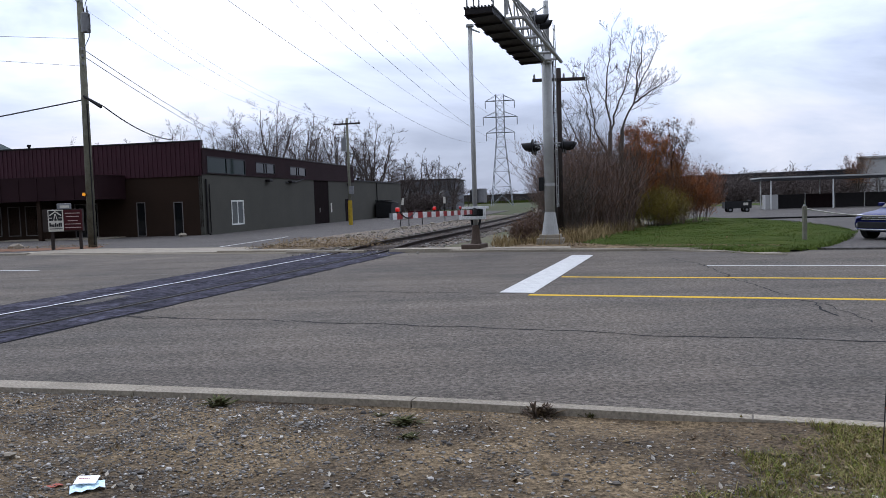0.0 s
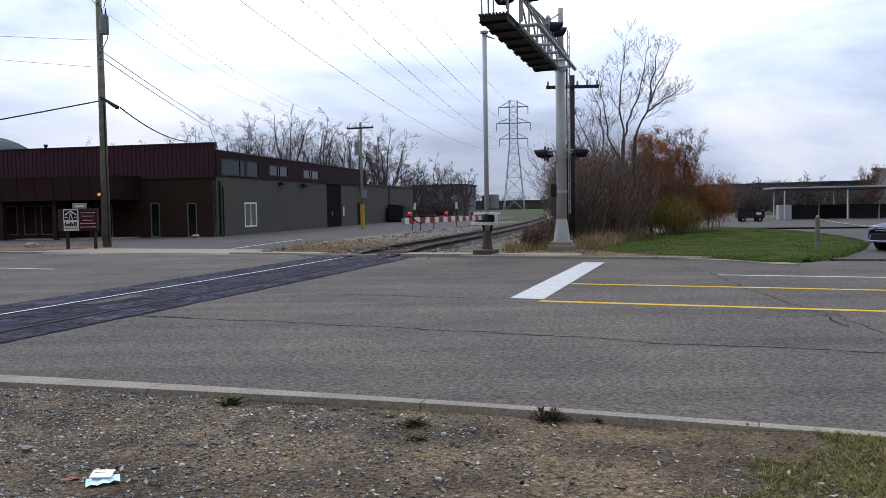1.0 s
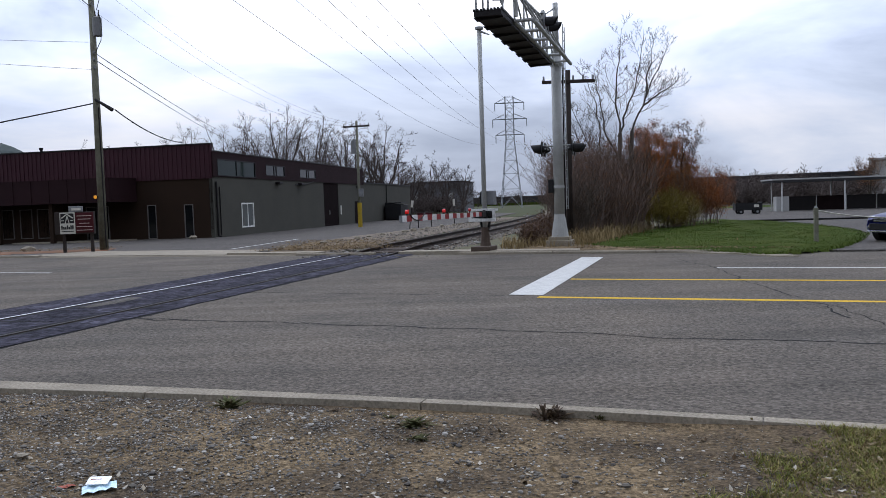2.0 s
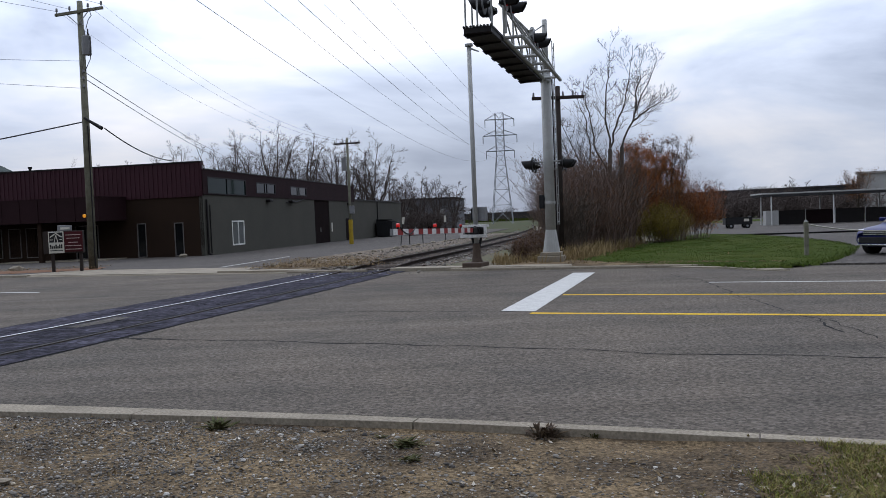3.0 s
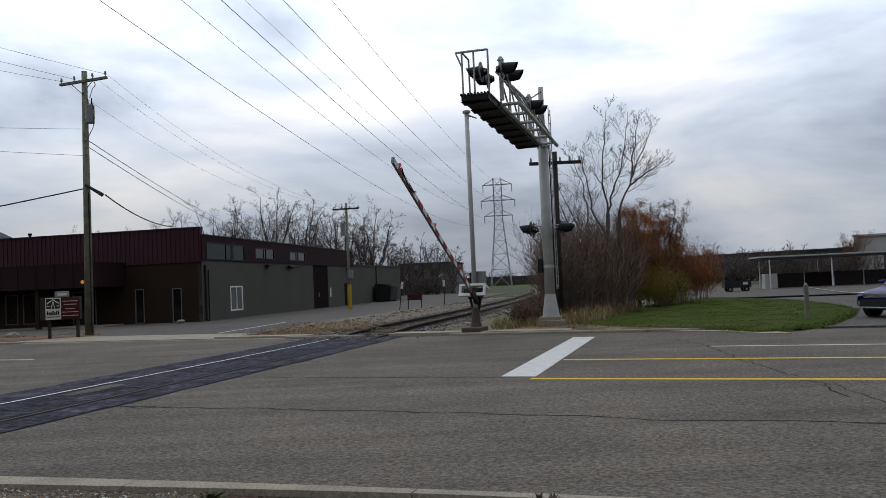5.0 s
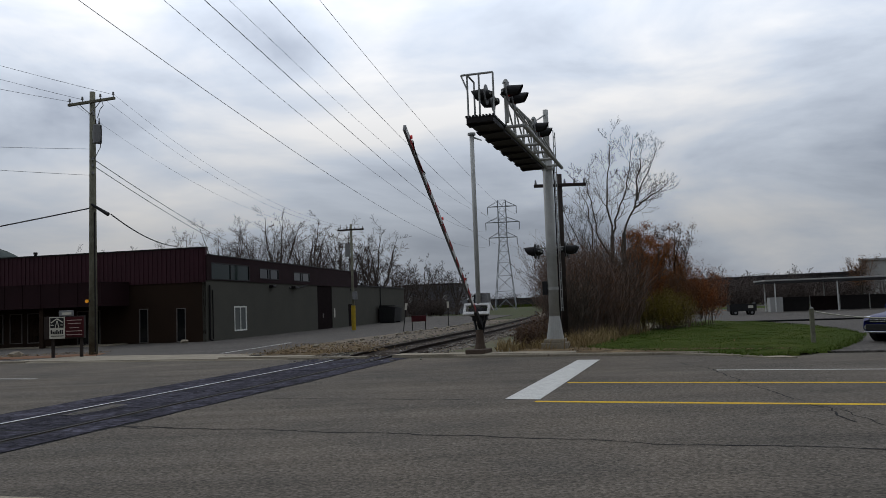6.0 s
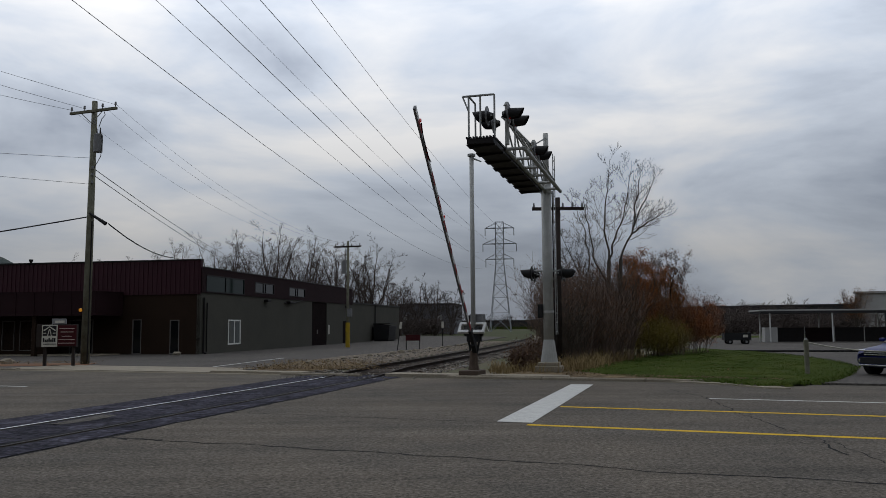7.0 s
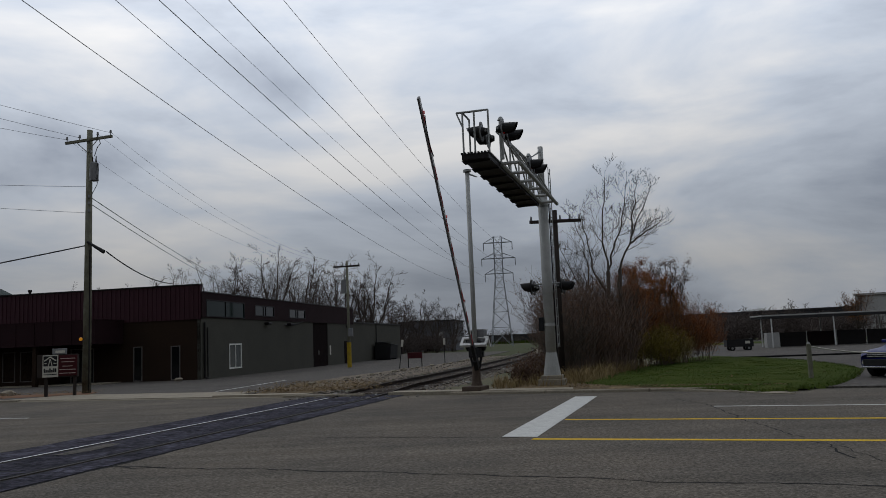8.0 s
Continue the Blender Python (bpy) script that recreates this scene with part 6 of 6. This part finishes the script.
def car(m):
    """A compact blue crossover: lofted body, glass, lamps, wheels."""
    c = thing("car", m, "dark blue compact crossover parked at the drive", "car")
    # cross-sections along x (front at +x): x, half width low, half width high, z low, z belt, z top, half width roof
    secs = [(2.20, 0.70, 0.66, 0.34, 0.66, 0.70, 0.62), (2.10, 0.84, 0.80, 0.24, 0.76, 0.80, 0.74), (1.75, 0.90, 0.86, 0.22, 0.82, 0.87, 0.76), (1.12, 0.92, 0.88, 0.22, 0.89, 0.93, 0.74), (1.00, 0.92, 0.88, 0.22, 0.92, 0.98, 0.72), (0.25, 0.92, 0.90, 0.22, 1.06, 1.55, 0.62),
            (-0.5, 0.92, 0.90, 0.22, 1.08, 1.66, 0.62), (-1.3, 0.92, 0.90, 0.22, 1.10, 1.62, 0.60), (-1.95, 0.90, 0.86, 0.26, 1.10, 1.48, 0.56), (-2.2, 0.80, 0.76, 0.40, 1.05, 1.12, 0.55)]
    verts, faces = [], []
    for x, wl_, wh, z0, zb, zt, wr in secs:
        ring = [(-wl_ * 0.9, z0), (-wl_, z0 + 0.12), (-wl_, (z0 + zb) / 2), (-wh, zb), (-wr, zt - 0.05), (-wr * 0.8, zt), (wr * 0.8, zt), (wr, zt - 0.05), (wh, zb), (wl_, (z0 + zb) / 2), (wl_, z0 + 0.12), (wl_ * 0.9, z0)]
        verts += [(x, yy, zz) for yy, zz in ring]
    n = 12
    for i in range(len(secs) - 1):
        for k in range(n):
            a, b = i * n + k, i * n + (k + 1) % n
            faces.append((a, b, b + n, a + n))
    faces += [tuple(range(n)), tuple((len(secs) - 1) * n + k for k in range(n - 1, -1, -1))]
    body = raw("body", verts, faces, M_CARBLUE, c, smooth=True)
    sd = body.modifiers.new("round", "SUBSURF")
    sd.levels = sd.render_levels = 1
    ws = B()
    q = [ws.verts.new(p) for p in ((1.06, -0.68, 0.98), (1.06, 0.68, 0.98), (0.36, 0.56, 1.54), (0.36, -0.56, 1.54))]
    ws.faces.new(q)
    w = part("windscreen", ws, M_GLASS, c)
    so = w.modifiers.new("thickness", "SOLIDIFY")
    so.thickness = 0.03
    so.offset = 1
    for s in (-1, 1):
        sg = bx(-1.5, 0.35, s * 0.76 - 0.012, s * 0.76 + 0.012, 1.12, 1.46)
        part("side_glass", sg, M_GLASS, c, m=pose(0, 0, 0, s * 0.0, 0, 0))
        hl = bx(1.90, 2.10, s * 0.66 - 0.13, s * 0.66 + 0.13, 0.68, 0.78, 0.04)
        h = part("headlight", hl, M_CHROME, c, "clear headlight")
        part("fog_lamp", tb((2.12, s * 0.62, 0.46), (2.21, s * 0.62, 0.46), 0.06, n=12), M_CHROME, c)
        part("mirror", bx(0.62, 0.78, s * 0.98 - 0.09, s * 0.98 + 0.08, 1.0, 1.11, 0.03), M_CARBLUE, c)
        for x in (1.38, -1.38):
            wh = part("wheel", tb((x, s * 0.72, 0.33), (x, s * 0.93, 0.33), 0.34, n=28), M_TYRE, c)
            part("rim", tb((x, s * 0.80, 0.33), (x, s * 0.945, 0.33), 0.22, n=20), M_CHROME, wh)
    gr = part("grille", bx(2.10, 2.215, -0.48, 0.48, 0.60, 0.74, 0.02), M_BLACK, c)
    for z in (0.64, 0.70):
        part("grille_bar", bx(2.20, 2.23, -0.45, 0.45, z - 0.012, z + 0.012), M_CHROME, gr)
    part("lower_grille", bx(2.08, 2.22, -0.62, 0.62, 0.36, 0.56, 0.02), M_BLACK, c)
    part("bumper_strip", bx(2.14, 2.235, -0.68, 0.68, 0.30, 0.345, 0.01), M_CHROME, c)
    return c


car(pose(14.95, 24.8, 0.02, 0, 0, 203))

# ---- left side: business sign, bin, track signs ----
sg = thing("business_sign", pose(-16.3, 34.1, 0.05, 0, 0, 8), "low two-part business sign, cream panel and maroon panel on posts", "sign")
for x in (-0.42, 0.72):
    part("post", bx(x - 0.06, x + 0.06, 0.05, 0.17, 0, 1.2, 0.01), M_DARKWOOD, sg)
part("backing", bx(-0.75, 0.86, -0.02, 0.24, 0.78, 1.74, 0.02), M_DARKWOOD, sg)
p1 = part("cream_panel", bx(-0.52, 0.10, -0.06, -0.02, 0.80, 1.72, 0.01), M_SIGNWHITE, sg, "cream panel with a dark emblem")
p2 = part("maroon_panel", bx(0.11, 0.86, -0.055, -0.02, 0.84, 1.70, 0.01), M_SIGNRED, sg, "maroon panel with pale bars")
part("emblem", bx(-0.48, 0.06, -0.068, -0.0605, 1.26, 1.68), M_BLACK, p1)
em_ = B()
for a in (((-0.46, 1.50), (-0.43, 1.46), (-0.21, 1.62), (-0.21, 1.67)), ((0.04, 1.50), (0.01, 1.46), (-0.21, 1.62), (-0.21, 1.67)), ((-0.30, 1.26), (-0.27, 1.26), (-0.20, 1.56), (-0.23, 1.56)), ((-0.15, 1.26), (-0.12, 1.26), (-0.19, 1.56), (-0.22, 1.56)),
          ((-0.46, 1.36), (-0.34, 1.36), (-0.34, 1.39), (-0.46, 1.39)), ((-0.08, 1.36), (0.04, 1.36), (0.04, 1.39), (-0.08, 1.39))):
    em_.faces.new([em_.verts.new((x, -0.072, z)) for x, z in a])
e = part("emblem_lines", em_, M_SIGNWHITE, p1)
so = e.modifiers.new("thickness", "SOLIDIFY")
so.thickness = 0.004
for k, hh in enumerate((0.17, 0.11, 0.11, 0.17, 0.11, 0.17, 0.17)):
    part("name_bar", bx(-0.465 + 0.074 * k, -0.41 + 0.074 * k, -0.075, -0.062, 1.00, 1.00 + hh), M_BLACK, p1)
part("name_bar", bx(-0.46, 0.05, -0.075, -0.062, 0.90, 0.93), M_BLACK, p1)
for z, w in ((1.56, 0.3), (1.42, 0.26), (1.24, 0.2), (1.10, 0.32), (0.95, 0.32)):
    part("text_bar", bx(0.48 - w, 0.48 + w, -0.07, -0.056, z - 0.014, z + 0.014), M_SIGNTEXT, p2)
tp = part("number_plate", bx(-0.15, 0.42, -0.03, 0.08, 1.74, 1.98, 0.02), M_GREYBOX, sg)
part("plate_bar", bx(-0.02, 0.36, -0.045, -0.032, 1.80, 1.90), M_SIGNWHITE, tp)
for i, (x, y, s) in enumerate(((-19.4, 36.2, 0.24), (-22.5, 37.6, 0.3), (-14.9, 45.6, 0.26))):
    tagged(scatter("boulder", [(x, y, 0.12)], s * 1.6, M_CONC, random.Random(500 + i), 0.7), "pale rounded boulder beside the pavement", "boulder")
al = thing("amber_lamp", pose(-15.9, 35.55, 0, 0, 0, -21), "small amber warning lamp fixed to the wooden pole", "lamp")
part("lens", tb((0, -0.06, 2.42), (0, 0.0, 2.42), 0.075, n=14), M_AMBERGLOW, al)
part("bracket", bx(-0.03, 0.03, 0.0, 0.1, 2.36, 2.48), M_BLACK, al)

dp = thing("waste_bin", BLDG @ pose(1.1, 39.3, 0, 0, 0, 90), "black steel waste container by the wall", "dumpster")
bm = B()
pr = [(-1.5, -0.8, 0.15), (1.5, -0.8, 0.15), (1.5, 0.8, 0.15), (-1.5, 0.8, 0.15), (-1.6, -0.95, 1.6), (1.6, -0.95, 1.6), (1.6, 0.8, 1.85), (-1.6, 0.8, 1.85)]
vv = [bm.verts.new(p) for p in pr]
for f in ((0, 1, 5, 4), (1, 2, 6, 5), (2, 3, 7, 6), (3, 0, 4, 7), (3, 2, 1, 0), (4, 5, 6, 7)):
    bm.faces.new([vv[i] for i in f])
part("body", bm, M_BLACK, dp)
part("lid", bx(-1.62, -0.02, -0.97, 0.82, 1.84, 1.90), M_BLACK, dp)
part("lid", bx(0.02, 1.62, -0.97, 0.82, 1.84, 1.90), M_BLACK, dp)
for x in (-1.2, 1.2):
    part("skid", bx(x - 0.1, x + 0.1, -0.8, 0.8, 0.0, 0.15), M_BLACK, dp)

ts = thing("track_sign", pose(-1.9, 54.2, 0, 0, 0, 5), "low dark red sign board on two thin legs", "sign")
part("board", bx(-0.5, 0.5, -0.03, 0.03, 0.62, 1.02, 0.02), M_SIGNRED, ts)
for x in (-0.45, 0.45):
    part("leg", bx(x - 0.03, x + 0.03, 0.03, 0.07, -0.05, 0.9), M_DARKFRAME, ts)
for x, y, tilt, h in ((-2.9, 53.0, 8, 1.9), (0.1, 56.5, 0, 1.9)):
    mk = thing("marker_post", pose(x, y, 0.0, 0, tilt, 0), "thin dark marker post with a small pale plate", "post")
    part("shaft", tb((0, 0, -0.05), (0, 0, h), 0.028, n=8), M_DARKFRAME, mk)
    part("plate", bx(-0.08, 0.08, -0.045, -0.028, h - 0.45, h), M_SIGNWHITE, mk)

# ---- foreground on the verge ----
def verge_z(u, v):
    return 0.095 + 0.030 * noise.noise((u * 0.9, v * 0.9, 0)) + 0.018 * noise.noise((u * 3.1, v * 3.1, 2)) - 0.012 - 0.05 * max(0.0, 1 - (kerb_v(u) - 0.14 - v) / 0.6) * min(1.0, max(0.0, 0.3 - u))


rng = random.Random(91)
small, mid = [], []
while len(small) < 38000:
    u, v = rng.uniform(-8.5, 2.2), rng.uniform(2.6, 5.55)
    if v > kerb_v(u) - 0.22:
        continue
    dens = 0.35 + 0.65 * max(0, min(1, (-u - 1.5) / 3)) + 0.5 * noise.noise((u * 1.2, v * 1.2, 5))
    if rng.random() < dens:
        small.append((u, v, verge_z(u, v)))
ps = scatter("gravel", small, 0.0095, M_PEBBLE, rng, 0.5)
ps.matrix_basis = ROAD
tagged(ps, "small grey and pale gravel on the dirt verge", "gravel", kind="stuff")
while len(mid) < 15000:
    u, v = rng.uniform(-8.5, 1.6), rng.uniform(2.6, 5.5)
    if v < kerb_v(u) - 0.25 and rng.random() < 0.12 + 0.9 * max(0, min(1, (-u - 0.8) / 2.2)) + 0.5 * noise.noise((u * 1.1, v * 1.1, 12)) - 0.9 * max(0, v - 4.8):
        mid.append((u, v, verge_z(u, v) + 0.004))
pm = scatter("gravel", mid, 0.0135, M_PEBBLE, rng, 0.6)
pm.matrix_basis = ROAD
tagged(pm, "larger loose stones on the dirt verge", "gravel", kind="stuff")
gs = []
while len(gs) < 46000:
    u, v = rng.uniform(-1.3, 2.4), rng.uniform(3.0, 5.62)
    edge = 0.08 - max(0, 5.2 - v) * 0.5 + 0.28 * noise.noise((u * 5, v * 5, 3)) + 0.5 * noise.noise((u * 1.6, v * 1.6, 9))
    if v < kerb_v(u) - 0.16 and u > edge and rng.random() < 0.30 + 1.3 * noise.noise((u * 2.6, v * 2.6, 4)) + min(0.5, (u - edge) * 0.7):
        gs.append((u, v, verge_z(u, v), rng.uniform(0.5, 1.2)))
grass_patch("verge_grass", gs, 0.036, 0.0032, M_GRASS, "patchy short green and tan grass on the verge", seed=92, m=ROAD, lean=1.1)
lv = []
for _ in range(420):
    u = rng.uniform(-0.6, 4)
    v = rng.uniform(3.2, 5.4)
    lv.append((u, v, verge_z(u, v) + 0.03))
for _ in range(1100):
    u = rng.uniform(-7, 0.6)
    v = rng.uniform(3.2, 5.4)
    lv.append((u, v, verge_z(u, v) + 0.012))
v, f = leaves(lv, 0.02, rng, 0.3)
lf = raw("leaf_litter", v, f, M_LEAFLITTER)
lf.matrix_basis = ROAD
tagged(lf, "small dead leaves and wood chips on the verge", "leaves", kind="stuff")


def weed(x, y, size, seed, label, material, n=60, flat=0.5):
    rng = random.Random(seed)
    q = ROAD.inverted() @ Vector((x, y, 0))
    w = thing("weed", pose(x, y, verge_z(q.x, q.y)), label, "weed", "weeds by the kerb")
    verts, faces = [], []
    for _ in range(n):
        a = rng.uniform(0, 6.28)
        ln = size * rng.uniform(0.4, 1.0)
        el = rng.uniform(0.1, 1.2) * flat
        bx0, by0 = rng.gauss(0, size * 0.25), rng.gauss(0, size * 0.15)
        d = (math.cos(a) * math.cos(el), math.sin(a) * math.cos(el), math.sin(el))
        s = (-math.sin(a), math.cos(a))
        ww = ln * 0.10
        k = len(verts)
        verts += [(bx0, by0, 0), (bx0 + d[0] * ln * 0.5 + s[0] * ww, by0 + d[1] * ln * 0.5 + s[1] * ww, d[2] * ln * 0.6), (bx0 + d[0] * ln, by0 + d[1] * ln, d[2] * ln * 0.8), (bx0 + d[0] * ln * 0.5 - s[0] * ww, by0 + d[1] * ln * 0.5 - s[1] * ww, d[2] * ln * 0.6)]
        faces.append((k, k + 1, k + 2, k + 3))
    tagged(raw("foliage", verts, faces, material, w), kind="stuff")
    return w


M_DARKWEED = island_mat("dark_weed", [(0.05, 0.055, 0.022), (0.075, 0.08, 0.03), (0.10, 0.075, 0.04)])
M_DEADWEED = island_mat("dead_weed", [(0.10, 0.07, 0.045), (0.055, 0.04, 0.03), (0.16, 0.12, 0.075)])
weed(-1.83, 6.22, 0.15, 1, "clump of dark green weeds against the kerb", M_DARKWEED, 90, 0.8)
weed(-0.32, 5.45, 0.14, 2, "flat dark weed on the dirt", M_DARKWEED, 80, 0.5)
weed(-0.28, 5.10, 0.09, 3, "small flat weed on the dirt", M_DARKWEED, 50, 0.5)
weed(-0.52, 5.78, 0.07, 4, "small dark weed on the dirt", M_DARKWEED, 30, 0.5)
weed(0.66, 5.68, 0.16, 5, "withered brown weed beside the kerb", M_DEADWEED, 90, 1.0)
weed(1.0, 5.62, 0.08, 6, "small dark tuft in the kerb joint", M_DARKWEED, 30, 1.2)
weed(-0.95, 6.02, 0.08, 7, "small tuft on the kerb edge", M_DEADWEED, 30, 0.7)
weed(1.98, 5.32, 0.08, 8, "tuft of green grass at the kerb", M_GRASS, 30, 1.2)

pp = thing("paper_litter", pose(-2.01, 4.32, 0.112, 4, -3, 24), "crumpled white and pale blue paper lying on gravel", "litter")
bm = B()
for i in range(7):
    for j in range(5):
        bm.verts.new((-0.09 + 0.03 * i, -0.055 + 0.027 * j, 0.012 * noise.noise((i * 0.7, j * 0.7, 3)) + 0.006 * (i % 2)))
bm.verts.ensure_lookup_table()
for i in range(6):
    for j in range(4):
        bm.faces.new([bm.verts[a] for a in (i * 5 + j, i * 5 + j + 1, i * 5 + j + 6, i * 5 + j + 5)])
s1 = part("sheet", bm, mat("pale_blue_paper", (0.50, 0.68, 0.78), (0.62, 0.74, 0.80), rough=0.6, scale=9), pp)
so = s1.modifiers.new("thickness", "SOLIDIFY")
so.thickness = 0.002
bm = bx(-0.075, 0.045, 0.0, 0.085, 0.010, 0.014, 0.001)
s2 = part("folded_sheet", bm, mat("white_paper", (0.78, 0.79, 0.80), (0.7, 0.7, 0.72), rough=0.6, scale=9), pp, m=pose(0, 0, 0.006, 6, 3, -18))
part("print_bar", bx(-0.06, 0.0, 0.05, 0.056, 0.0142, 0.0148), M_RPAINT, s2)
tagged(scatter("pale_stone", [(-2.78, 4.94, 0.11)], 0.11, M_CONC, random.Random(7), 0.45), "flat pale stone on the gravel", "stone")
sc = thing("red_scrap", pose(-2.22, 4.36, 0.108, 3, 2, 40), "faded red scrap of paper on the gravel", "litter")
bm = B()
for i in range(5):
    for j in range(3):
        bm.verts.new((-0.05 + 0.025 * i, -0.022 + 0.022 * j, 0.008 * noise.noise((i * 0.9, j * 0.9, 7)) + 0.004 * (i % 2)))
bm.verts.ensure_lookup_table()
for i in range(4):
    for j in range(2):
        bm.faces.new([bm.verts[a] for a in (i * 3 + j, i * 3 + j + 1, i * 3 + j + 4, i * 3 + j + 3)])
so = part("sheet", bm, mat("faded_red_paper", (0.30, 0.09, 0.06), rough=0.8, scale=12), sc).modifiers.new("thickness", "SOLIDIFY")
so.thickness = 0.002
fl = thing("marker_flag", pose(2.46, 4.48, 0.09, 0, 3, 0), "small orange utility marker flag on a wire stake", "flag")
part("stake", tb((0, 0, -0.03), (0, 0, 0.42), 0.003, n=6), M_BLACK, fl)
part("pennant", bx(0.0, 0.10, -0.0015, 0.0015, 0.27, 0.41), mat("orange_vinyl", (0.75, 0.12, 0.02), rough=0.5), fl)


def motions():
    walk(bracket, [(t, pose(0, 0.30, 1.07, -a, 0, 0)) for t, a in GATE_ANGLES])
    base = Matrix.Translation((0.95, 25.0, 1.25)) @ pose(0, 0, 0, 0, 0, 256)
    walk(arm, [(t, base @ pose(0, 0, 0, 0, -a, 0)) for t, a in GATE_ANGLES])


motions()
